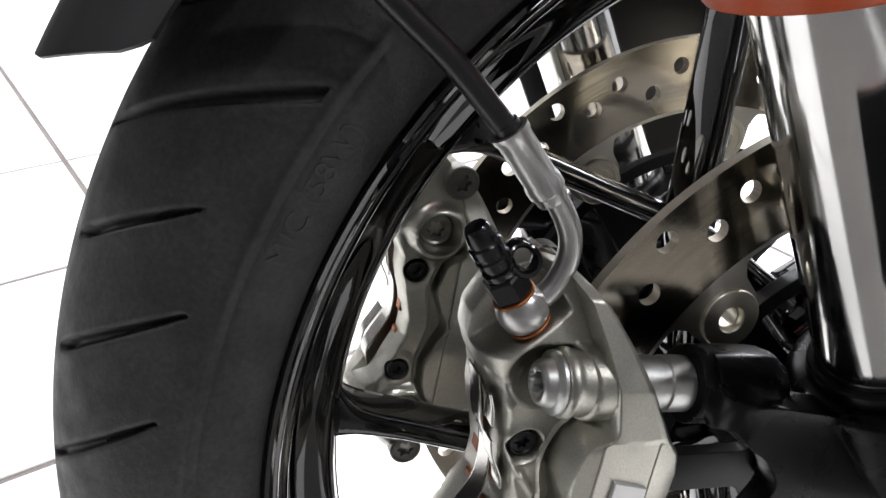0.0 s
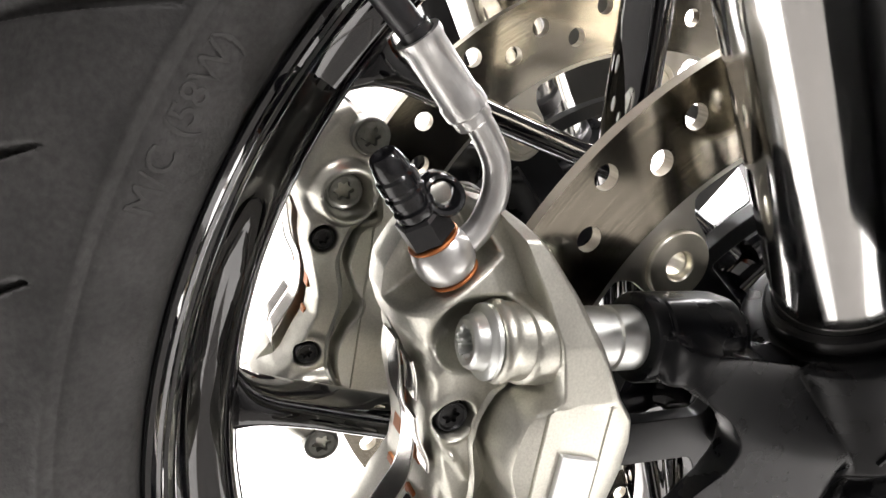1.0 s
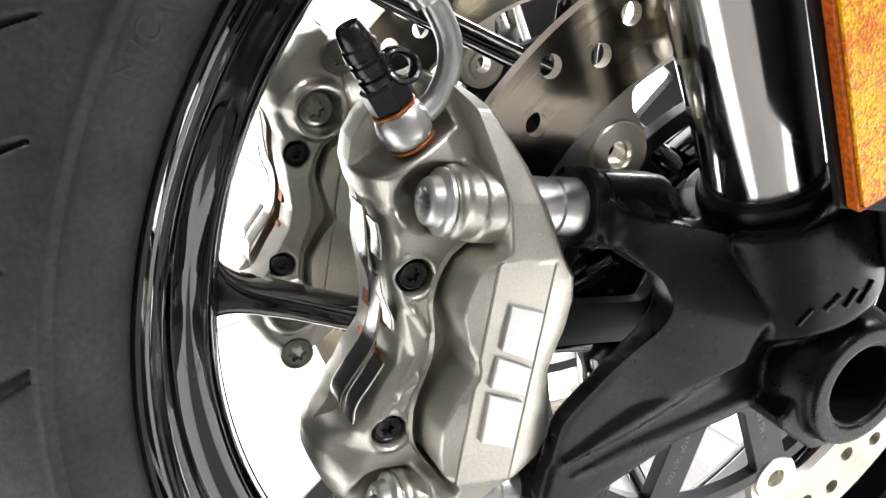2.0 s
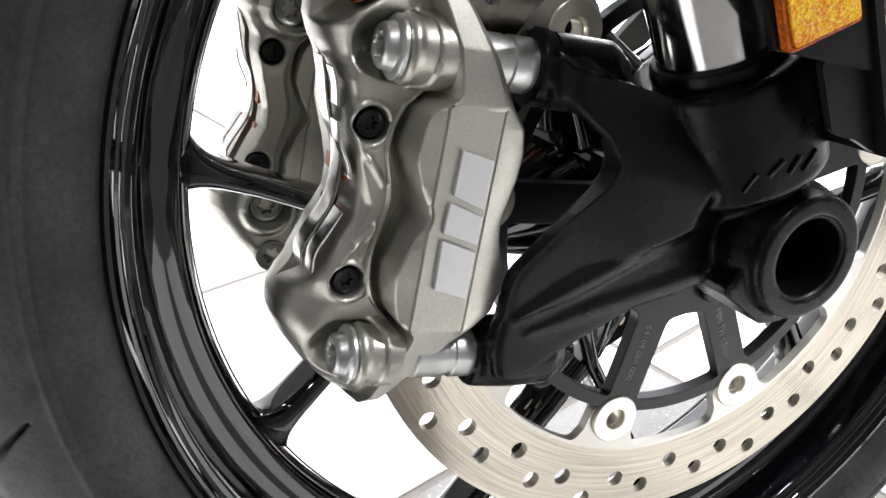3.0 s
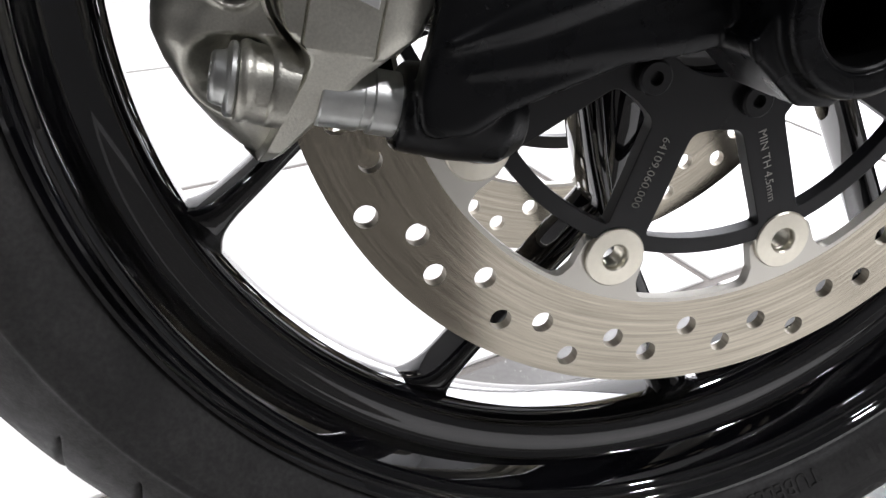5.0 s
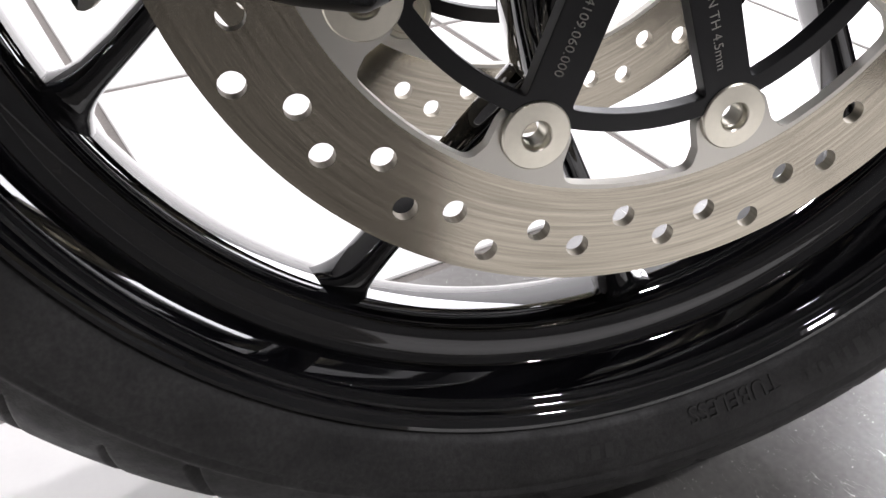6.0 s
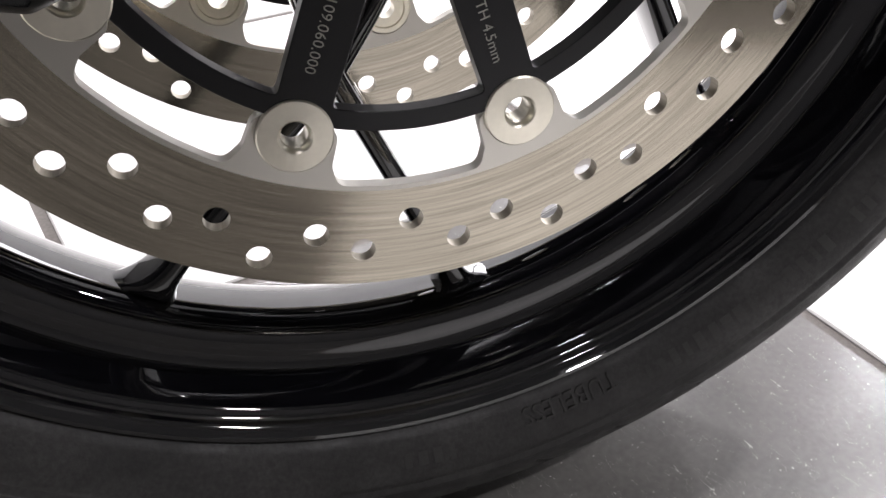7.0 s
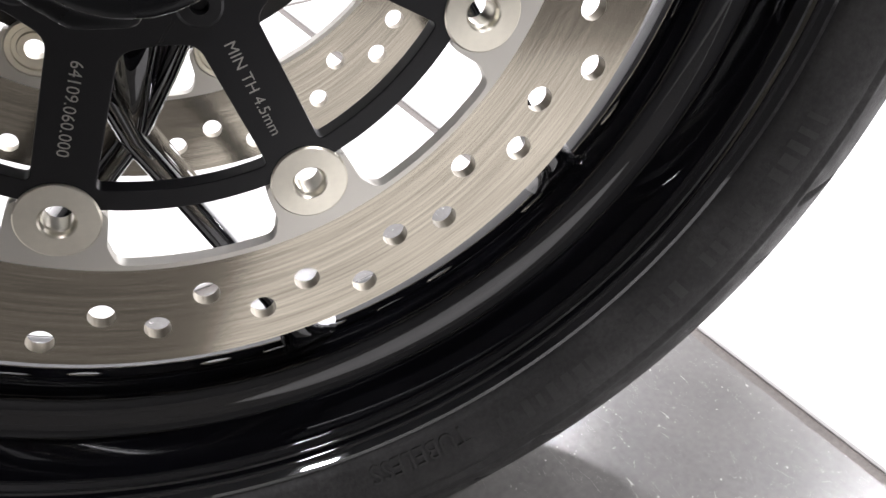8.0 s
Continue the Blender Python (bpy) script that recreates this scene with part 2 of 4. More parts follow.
def scratched():
    """Grey polished tile, cloudy, with pale flecks, fine scratches and scuffs."""
    m = mat("grey_polished_tile", (0.15, 0.144, 0.136), 0.24, 0.0, 0.10, 260, 0.02, 500, 0.10, 22, rough_var=0.015, spec=0.7)
    nt = m.node_tree
    b = nt.nodes["Principled BSDF"]
    tc = nt.nodes.new("ShaderNodeTexCoord")

    def calc(op, a, c):
        n = nt.nodes.new("ShaderNodeMath")
        n.operation = op
        for i, v in enumerate((a, c)):
            if isinstance(v, (int, float)):
                n.inputs[i].default_value = v
            else:
                nt.links.new(v, n.inputs[i])
        return n.outputs[0]

    def noisy(scale, detail=2.0, vector=None):
        n = nt.nodes.new("ShaderNodeTexNoise")
        n.inputs["Scale"].default_value, n.inputs["Detail"].default_value = scale, detail
        nt.links.new(vector if vector is not None else tc.outputs["Object"], n.inputs["Vector"])
        return n.outputs["Fac"]

    total = None
    for turn, scale, width in ((0.5, 160.0, 0.0011), (1.3, 230.0, 0.0010), (2.2, 190.0, 0.0010), (2.9, 280.0, 0.0009)):
        mp = nt.nodes.new("ShaderNodeMapping")
        mp.inputs["Rotation"].default_value, mp.inputs["Scale"].default_value = (0, 0, turn), (1.0, 0.16, 1.0)
        nt.links.new(tc.outputs["Object"], mp.inputs["Vector"])
        line = calc("LESS_THAN", calc("ABSOLUTE", calc("SUBTRACT", noisy(scale, 1.0, mp.outputs[0]), 0.5), 0), width)
        line = calc("MULTIPLY", line, calc("GREATER_THAN", noisy(40.0 + scale * 0.3, 3.0), 0.585))
        total = line if total is None else calc("MAXIMUM", total, line)
    fleck = calc("GREATER_THAN", noisy(420.0, 1.0), 0.735)
    fleck = calc("MULTIPLY", fleck, calc("GREATER_THAN", noisy(30.0, 3.0), 0.50))
    total = calc("MULTIPLY", calc("MAXIMUM", total, fleck), 0.75)
    old = b.inputs["Base Color"].links[0].from_socket
    mix = nt.nodes.new("ShaderNodeMix")
    mix.data_type = "RGBA"
    nt.links.new(total, mix.inputs["Factor"])
    nt.links.new(old, mix.inputs["A"])
    mix.inputs["B"].default_value = (0.66, 0.64, 0.60, 1)
    nt.links.new(mix.outputs["Result"], b.inputs["Base Color"])
    return m


GREYTILE = scratched()

# ---------------------------------------------------------------- builders
YC = -0.004                         # plane of the spokes in the bike's own axes
FAR = 0.0116                        # how much wider the wheel is on its far side
TILT_BACK = radians(24.9)           # rake of the fork
K = 0.9375                          # true size of one unit of the bike's drawing
UP_AXIS = Vector((-0.0781, -0.09585, 0.99233))       # the world's upright in the bike's axes: it leans on its side stand
SIDE_AXIS = Vector((0, 1, 0)).cross(UP_AXIS).normalized()
BIKE = Matrix.Translation((0, 0, 0.317 * K)) @ Matrix((SIDE_AXIS, UP_AXIS.cross(SIDE_AXIS), UP_AXIS)).to_4x4()
MIRROR = Matrix.Translation((0, (2 * YC + FAR) * K, 0)) @ Matrix.Diagonal((1, -1, 1, 1))


def finish(bm, name, material, smooth=38, size=K):
    bmesh.ops.recalc_face_normals(bm, faces=bm.faces)
    if size != 1:
        bmesh.ops.scale(bm, vec=(size, size, size), verts=bm.verts)
    me = bpy.data.meshes.new(name)
    bm.to_mesh(me)
    bm.free()
    me.materials.append(material)
    if smooth:
        me.polygons.foreach_set("use_smooth", [True] * len(me.polygons))
        me.set_sharp_from_angle(angle=radians(smooth))
    return me


def part(name, bm, material, parent, label="", smooth=38, bevel=0.0, size=K):
    return hang(new(name, finish(bm, name, material, smooth, size)), parent, label, bevel)


def hang(ob, parent, label="", bevel=0.0, at=None):
    ob.parent = parent
    if at is not None:
        ob.location = Vector(at) * K
    if bevel:
        mod = ob.modifiers.new("edge", "BEVEL")
        mod.width, mod.segments, mod.limit_method, mod.angle_limit = bevel, 2, "ANGLE", radians(40)
    return tagged(ob, label)


def lathe(bm, profile, n=96, close=True, m=None):
    """Turns (radius, y) pairs round the y axis."""
    rings = []
    for k in range(n):
        a = 2 * math.pi * k / n
        ca, sa = math.cos(a), math.sin(a)
        rings.append([bm.verts.new((r * ca, y, r * sa)) for r, y in profile])
    count = len(profile)
    made = [v for ring in rings for v in ring]
    for k in range(n):
        p, q = rings[k], rings[(k + 1) % n]
        for i in range(count if close else count - 1):
            j = (i + 1) % count
            bm.faces.new((p[i], q[i], q[j], p[j]))
    if m is not None:
        bmesh.ops.transform(bm, matrix=m, verts=made)
    return made


def turned(profile, n=64, m=None, close=True):
    bm = bmesh.new()
    lathe(bm, profile, n, close, m)
    return bm


def axis_to(p, d):
    """The pose that brings the y axis onto direction d, with the origin at p."""
    q = Vector((0, 1, 0)).rotation_difference(Vector(d).normalized())
    return Matrix.Translation(p) @ q.to_matrix().to_4x4()


def tube_profile(r, ri, y0, y1, c=0.0006):
    return [(ri, y0 + c), (ri + c, y0), (r - c, y0), (r, y0 + c), (r, y1 - c), (r - c, y1), (ri + c, y1), (ri, y1 - c)]


def circle(cx, cz, r, n=14, a0=0.0):
    return [(cx + r * math.cos(a0 + 2 * math.pi * k / n), cz + r * math.sin(a0 + 2 * math.pi * k / n)) for k in range(n)]


def rounded(pts, radius, n=5):
    """A polygon with its corners rounded; radius may be one number or one for each corner."""
    out = []
    count = len(pts)
    for i in range(count):
        r = radius[i] if isinstance(radius, (list, tuple)) else radius
        p, a, b = Vector(pts[i]), Vector(pts[i - 1]), Vector(pts[(i + 1) % count])
        u, v = (a - p), (b - p)
        lu, lv = u.length, v.length
        u, v = u / lu, v / lv
        ang = u.angle(v)
        cut = min(r / max(math.tan(ang / 2), 0.05), 0.48 * lu, 0.48 * lv)
        if cut < 1e-5:
            out.append(tuple(p))
            continue
        s, e = p + u * cut, p + v * cut
        for k in range(n + 1):
            t = k / n
            q = s * (1 - t) ** 2 + p * 2 * t * (1 - t) + e * t ** 2
            out.append(tuple(q))
    return out


def plate(loops, y0, y1):
    """A flat plate in the x-z plane between two y, with the first loop as outline and the rest as holes."""
    bm = bmesh.new()
    edges = []
    for loop in loops:
        vs = [bm.verts.new((x, y0, z)) for x, z in loop]
        edges += [bm.edges.new((vs[i], vs[(i + 1) % len(vs)])) for i in range(len(vs))]
    bmesh.ops.triangle_fill(bm, use_beauty=True, use_dissolve=False, edges=edges)
    faces = list(bm.faces)
    ex = bmesh.ops.extrude_face_region(bm, geom=faces)
    bmesh.ops.translate(bm, vec=(0, y1 - y0, 0), verts=[g for g in ex["geom"] if isinstance(g, bmesh.types.BMVert)])
    return bm


def sweep(bm, path, size, n=12, power=2.0, side=None, caps=True):
    """A bar along path. size: a radius or (half width, half depth) for each point; side: the direction of the width."""
    pts = [Vector(p) for p in path]
    rings = []
    ref = Vector(side) if side is not None else None
    for i, p in enumerate(pts):
        d = (pts[min(i + 1, len(pts) - 1)] - pts[max(i - 1, 0)]).normalized()
        s = ref if ref is not None else (Vector((0, 1, 0)) if abs(d.y) < 0.9 else Vector((1, 0, 0)))
        s = (s - d * s.dot(d)).normalized()
        t = d.cross(s)
        w, h = size[i] if isinstance(size[i], (list, tuple)) else (size[i], size[i])
        ring = []
        for k in range(n):
            a = 2 * math.pi * k / n
            c, q = math.cos(a), math.sin(a)
            c = math.copysign(abs(c) ** (2 / power), c)
            q = math.copysign(abs(q) ** (2 / power), q)
            ring.append(bm.verts.new(p + s * (w * c) + t * (h * q)))
        rings.append(ring)
    for a, b in zip(rings, rings[1:]):
        for k in range(n):
            j = (k + 1) % n
            bm.faces.new((a[k], a[j], b[j], b[k]))
    if caps:
        bm.faces.new(rings[0][::-1]), bm.faces.new(rings[-1])
    return bm


def spline(pts, n=8):
    """Catmull-Rom points through pts."""
    out = []
    p = [Vector(q) for q in pts]
    p = [p[0] * 2 - p[1]] + p + [p[-1] * 2 - p[-2]]
    for i in range(1, len(p) - 2):
        for k in range(n):
            t = k / n
            a, b, c, d = p[i - 1], p[i], p[i + 1], p[i + 2]
            out.append(0.5 * ((2 * b) + (c - a) * t + (2 * a - 5 * b + 4 * c - d) * t * t + (3 * b - a - 3 * c + d) * t ** 3))
    return out + [p[-2]]


def block(bm, lo, hi, m=None):
    r = bmesh.ops.create_cube(bm, size=1.0)
    vs = r["verts"]
    for v in vs:
        v.co = Vector([lo[i] + (v.co[i] + 0.5) * (hi[i] - lo[i]) for i in range(3)])
    if m is not None:
        bmesh.ops.transform(bm, matrix=m, verts=vs)
    return vs


def letters(text, size, depth=0.0003):
    """The built-in font as a mesh in its own x-y plane, x centred."""
    cu = bpy.data.curves.new("writing", "FONT")
    cu.body, cu.size, cu.extrude, cu.align_x, cu.align_y = text, size, depth / 2, "CENTER", "CENTER"
    cu.resolution_u = 3
    ob = bpy.data.objects.new("writing", cu)
    scene.collection.objects.link(ob)
    me = bpy.data.meshes.new_from_object(ob.evaluated_get(bpy.context.evaluated_depsgraph_get()))
    bm = bmesh.new()
    bm.from_mesh(me)
    bpy.data.objects.remove(ob), bpy.data.curves.remove(cu), bpy.data.meshes.remove(me)
    return bm


def polar(r, deg):
    return r * math.cos(radians(deg)), r * math.sin(radians(deg))


# ---------------------------------------------------------------- floor and room
GRID = 16.8                         # degrees by which the tile joints are turned
E1 = Vector((math.cos(radians(GRID)), math.sin(radians(GRID)), 0))
E2 = Vector((-E1.y, E1.x, 0))
PITCH, JOINT = 0.361, 0.0075


def tile_mesh(name, material):
    bm = bmesh.new()
    s, c = (PITCH - JOINT) / 2, 0.0012
    low = [bm.verts.new((x * s, y * s, -0.009)) for x, y in ((-1, -1), (1, -1), (1, 1), (-1, 1))]
    mid = [bm.verts.new((x * s, y * s, -c)) for x, y in ((-1, -1), (1, -1), (1, 1), (-1, 1))]
    top = [bm.verts.new((x * (s - c), y * (s - c), 0)) for x, y in ((-1, -1), (1, -1), (1, 1), (-1, 1))]
    for a, b in ((low, mid), (mid, top)):
        for i in range(4):
            j = (i + 1) % 4
            bm.faces.new((a[i], a[j], b[j], b[i]))
    bm.faces.new(top)
    return finish(bm, name, material, 0, 1)


def slab(name, lo, hi, material, label):
    bm = bmesh.new()
    block(bm, lo, hi)
    return tagged(new(name, finish(bm, name, material, 0, 1)), label, name.split("_")[0], kind="structure")


x0, x1, y0, y1, top = ROOM
floor = slab("floor", (x0, y0, -0.12), (x1, y1, -0.0022), GROUT, "showroom floor of polished tiles with grey grout joints")
wx0, wx1, wz0, wz1 = WINDOW
bm = bmesh.new()
for lo, hi in (((x0, y1, -0.12), (wx0, y1 + 0.3, top)), ((wx1, y1, -0.12), (x1, y1 + 0.3, top)), ((wx0, y1, -0.12), (wx1, y1 + 0.3, wz0)), ((wx0, y1, wz1), (wx1, y1 + 0.3, top))):
    block(bm, lo, hi)
tagged(new("wall_north", finish(bm, "wall_north", WALLPAINT, 0, 1)), "plain painted wall out of view, with an added window opening", "wall", kind="structure")
# frame and panes of the added window
bm = bmesh.new()
for lo, hi in (((wx0, 0, wz0), (wx1, 0.06, wz0 + 0.06)), ((wx0, 0, wz1 - 0.06), (wx1, 0.06, wz1)), ((wx0, 0, wz0 + 0.06), (wx0 + 0.06, 0.06, wz1 - 0.06)), ((wx1 - 0.06, 0, wz0 + 0.06), (wx1, 0.06, wz1 - 0.06)),
               ((3.27, 0, wz0 + 0.06), (3.33, 0.06, wz1 - 0.06))):
    block(bm, (lo[0], y1 + 0.10, lo[2]), (hi[0], y1 + 0.16, hi[2]))
window = tagged(new("added_window_1", finish(bm, "added_window_1", LAMPHOUSE, 0, 1)), "wide white-framed window, unseen, added to brighten the rim", "window", kind="structure")
for px0, px1 in ((wx0 + 0.06, 3.27), (3.33, wx1 - 0.06)):
    bm = bmesh.new()
    block(bm, (px0, y1 + 0.125, wz0 + 0.06), (px1, y1 + 0.131, wz1 - 0.06))
    part("pane", bm, GLASS, window, smooth=0, size=1).visible_shadow = False
slab("wall_south", (x0, y0 - 0.3, -0.12), (x1, y0, top), DARKWALL, "unseen showroom wall, kept dark for the reflections")
slab("wall_west", (x0 - 0.3, y0 - 0.3, -0.12), (x0, y1 + 0.3, top), DARKWALL, "unseen showroom wall, kept dark for the reflections")
slab("wall_east", (x1, y0 - 0.3, -0.12), (x1 + 0.3, y1 + 0.3, top), GREYWALL, "plain grey wall of the showroom")
slab("ceiling", (x0 - 0.3, y0 - 0.3, top), (x1 + 0.3, y1 + 0.3, top + 0.15), CEILDARK, "unseen showroom ceiling, darkened in place of the bike body above")
for lx, ly, watts in LAMPS:
    lamp = new("ceiling_lamp")
    lamp.matrix_basis = pose(lx, ly, top, 0, 0, GRID)
    tagged(lamp, "small white rectangular ceiling lamp, switched on", "lamp", "ceiling lamps")
    bm = bmesh.new()
    block(bm, (-0.13, -0.08, -0.07), (0.13, 0.08, 0))
    part("housing", bm, LAMPHOUSE, lamp, smooth=0, size=1)

motorcycle = new("motorcycle")
motorcycle.matrix_basis = BIKE
tagged(motorcycle, "black motorcycle with silver brake calipers, leaning on its side stand", "motorcycle")

# ---------------------------------------------------------------- front wheel
RIM_HALF = [(r, y - YC) for r, y in (
    (0.2450, -0.0500), (0.2458, -0.0528), (0.2450, -0.0541), (0.2434, -0.0538), (0.2424, -0.0524), (0.2416, -0.0512), (0.2404, -0.0508), (0.2396, -0.0498), (0.2390, -0.0480), (0.2376, -0.0464),
    (0.2364, -0.0456), (0.2357, -0.0449), (0.2352, -0.0440), (0.2349, -0.0430), (0.2331, -0.0350), (0.2317, -0.0287), (0.2313, -0.0270), (0.2306, -0.0258), (0.2292, -0.0250), (0.2240, -0.0241),
    (0.2196, -0.0234), (0.2181, -0.0229), (0.2166, -0.0221), (0.2150, -0.0206), (0.2138, -0.0188), (0.2129, -0.0166), (0.2121, -0.0141), (0.2116, -0.0113))]
CROWN = [(0.2112, -0.0078), (0.2111, -0.0035), (0.2115, 0.0015), (0.2124, 0.0065), (0.2138, 0.0112), (0.2151, 0.0144), (0.2164, 0.0170)]        # slopes away to the far side
ring = RIM_HALF + CROWN + [(r, -y) for r, y in RIM_HALF[::-1][7:]]
ring += [(0.2440, 0.0440), (0.2420, 0.0400), (0.2400, 0.0300), (0.2370, 0.0220), (0.2260, 0.0170), (0.2195, 0.0), (0.2260, -0.0170), (0.2370, -0.0220), (0.2400, -0.0300), (0.2420, -0.0400), (0.2440, -0.0440)]
bm = turned([(r, y + YC + FAR * max(0.0, y) / 0.054) for r, y in ring], 288)
lathe(bm, [(0.018, YC - 0.056), (0.046, YC - 0.056), (0.047, YC - 0.054), (0.047, YC - 0.050), (0.036, YC - 0.044), (0.034, YC - 0.02), (0.034, YC + 0.02),
           (0.036, YC + 0.044), (0.047, YC + 0.050), (0.047, YC + 0.054), (0.046, YC + 0.056), (0.018, YC + 0.056)], 72)
wheel = part("front_wheel", bm, GLOSS, motorcycle, "glossy black cast alloy rim and hub", 32)


def v_spoke(center):
    """Two slim arms that cross near the hub, with a web between them there."""
    bm = bmesh.new()
    er = Vector((math.cos(radians(center)), 0, math.sin(radians(center))))
    et = Vector((-er.z, 0, er.x))
    leg = [(0.030, 0.022, 0.020), (0.055, 0.0165, 0.019), (0.080, 0.0105, 0.017), (0.100, 0.0050, 0.015)]
    sweep(bm, [er * r + Vector((0, YC, 0)) for r, w, h in leg], [(w, h) for r, w, h in leg], 20, 3.2, side=et)
    for sgn in (-1, 1):
        way = ((0.045, -0.0235), (0.080, -0.0105), (0.104, 0.0), (0.125, 0.0145), (0.150, 0.0318), (0.175, 0.0490), (0.188, 0.0572), (0.1925, 0.0600), (0.1960, 0.0621), (0.1990, 0.0639), (0.2015, 0.0653), (0.2040, 0.0666))
        thick = ((0.0070, 0.016), (0.0056, 0.0155), (0.0052, 0.015), (0.0050, 0.0145), (0.0050, 0.014), (0.0052, 0.0135), (0.0058, 0.0134), (0.0066, 0.0132), (0.0079, 0.0128), (0.0099, 0.0120), (0.0128, 0.0106), (0.0170, 0.0084))
        path = [er * a + et * (b * sgn) + Vector((0, YC - 0.0015 * sgn, 0)) for a, b in way]
        sweep(bm, path, [(h, w) for w, h in thick], 20, 3.0)
    return bm


for k in range(5):
    part("spoke", v_spoke(-94 + 72 * k), GLOSS, wheel, "glossy black forked spoke" if k == 0 else "", 50)

# the tyre: side walls and a tread with cut grooves
SHOULDER = [(0.2380, 0.0440), (0.2440, 0.0450), (0.2458, 0.0470), (0.2472, 0.0495), (0.2480, 0.0512), (0.2500, 0.0528), (0.2550, 0.0558), (0.2610, 0.0584), (0.2665, 0.0596),
            (0.2690, 0.0599), (0.2694, 0.0597), (0.2698, 0.0599), (0.2712, 0.0602), (0.2722, 0.0607), (0.2734, 0.0606), (0.2739, 0.0597), (0.2755, 0.0590)]


def crown(s):
    """Tread section: s from 0 (middle) to 1 (edge)."""
    a = s * radians(72)
    ry = 0.0590 / math.sin(radians(72))
    rr = (0.3185 - 0.2755) / (1 - math.cos(radians(72)))
    return 0.3185 - rr * (1 - math.cos(a)), ry * math.sin(a)


STEP = 360 / 46
ENDS = ((0.05, 1.0), (0.20, 0.82), (0.24, 0.92), (0.16, 0.90))


def smooth(a, b, x):
    t = max(0.0, min(1.0, (x - a) / (b - a)))
    return t * t * (3 - 2 * t)


def groove_depth(deg, s):
    """How deep the tread is cut at an angle and a signed place across it (-1 near side, 1 far side)."""
    q = abs(s)
    if q < 0.04:
        return 0.0
    base = deg + 11.0 * (q - 0.65) + 2.0 * (q - 0.65) ** 2 - 148.3 + (STEP / 2 if s > 0 else 0)
    k = math.floor(base / STEP + 0.5)
    s0, s1 = ENDS[k % 4]
    if not s0 < q < s1:
        return 0.0
    t = (q - s0) / (s1 - s0)
    w = (0.24 + 0.34 * t) * min(1.0, 5 * t + 0.2) if k % 4 == 0 else (0.44 - 0.20 * t) * min(1.0, 5 * t + 0.4, 3 * (1 - t) + 0.45)
    return 0.0045 * smooth(-0.14, 0.18, w - abs(base - k * STEP)) * smooth(1.0, 0.97, t)


def tyre_mesh():
    n, cross = 2900, 96
    verts, faces = [], []
    prof = [(r, -y) for r, y in SHOULDER[:-1]] + [(*crown(abs(2 * k / cross - 1)), 2 * k / cross - 1) for k in range(cross + 1)] + [(r, y) for r, y in SHOULDER[:-1][::-1]]
    m = len(prof)
    for k in range(n):
        deg = 360.0 * k / n
        ca, sa = math.cos(radians(deg)), math.sin(radians(deg))
        for p in prof:
            if len(p) == 3:
                r, y, s = p
                cut = groove_depth(deg, s)
                r, y = r - cut * 0.8, math.copysign(y, s) * (1 - 0.6 * cut / 0.06)
            else:
                r, y = p
            verts.append((r * ca, y + YC + FAR * max(0.0, y) / 0.054, r * sa))
    for k in range(n):
        a, b = k * m, ((k + 1) % n) * m
        faces += [(a + i, b + i, b + i + 1, a + i + 1) for i in range(m - 1)]
    me = bpy.data.meshes.new("tyre")
    me.from_pydata(verts, [], faces)
    bm = bmesh.new()
    bm.from_mesh(me)
    bpy.data.meshes.remove(me)
    return bm


tyre = part("tyre", tyre_mesh(), RUBBER, wheel, "black rubber road tyre with curved tread grooves", 75)


def on_tyre(bm, deg, r):
    """Bends flat writing round the near side wall; its middle lies at the angle deg."""
    for v in bm.verts:
        a = radians(deg) - v.co.x / r
        rr = r + v.co.y
        bulge = 0.0
        for (ra, ya), (rb, yb) in zip(SHOULDER, SHOULDER[1:]):
            if ra <= rr <= rb:
                bulge = -(ya + (yb - ya) * (rr - ra) / (rb - ra)) - 0.0001
        v.co = Vector((rr * math.cos(a), YC + bulge - v.co.z, rr * math.sin(a)))
    return bm


def bar(w, h):
    bm = bmesh.new()
    bmesh.ops.create_grid(bm, x_segments=12, y_segments=3, size=0.5)
    for v in bm.verts:
        v.co = Vector((v.co.x * w, v.co.y * h, 0.00032))
    return bm


part("lettering", on_tyre(letters("M/C (58W)", 0.0108, 0.0006), 150.3, 0.2622), MOULDED, wheel, "raised rubber size marking", 0)
part("lettering", on_tyre(letters("TUBELESS", 0.0105, 0.0013), -69.2, 0.2535), MOULDED, wheel, "raised rubber tyre marking", 0)
rng = random.Random(7)
for start, count, h in ((-86.0, 4, 0.008), (-61.0, 5, 0.008), (-53.5, 4, 0.009), (-47.5, 6, 0.009), (-36.5, 5, 0.008), (-27.0, 5, 0.009)):
    for k in range(count):
        part("raised_mark", on_tyre(bar(0.0022 + 0.0030 * rng.random(), h * (0.7 + 0.3 * rng.random())), start + 1.45 * k, 0.2580), MOULDED, wheel, "", 0)

# ---------------------------------------------------------------- brake discs
PHASE = -105.72                     # angle of one of the nine bobbins
HOLE_R = (0.1465, 0.1409, 0.1515, 0.1409, 0.1465, 0.1357)
Y_FACE = -0.0675


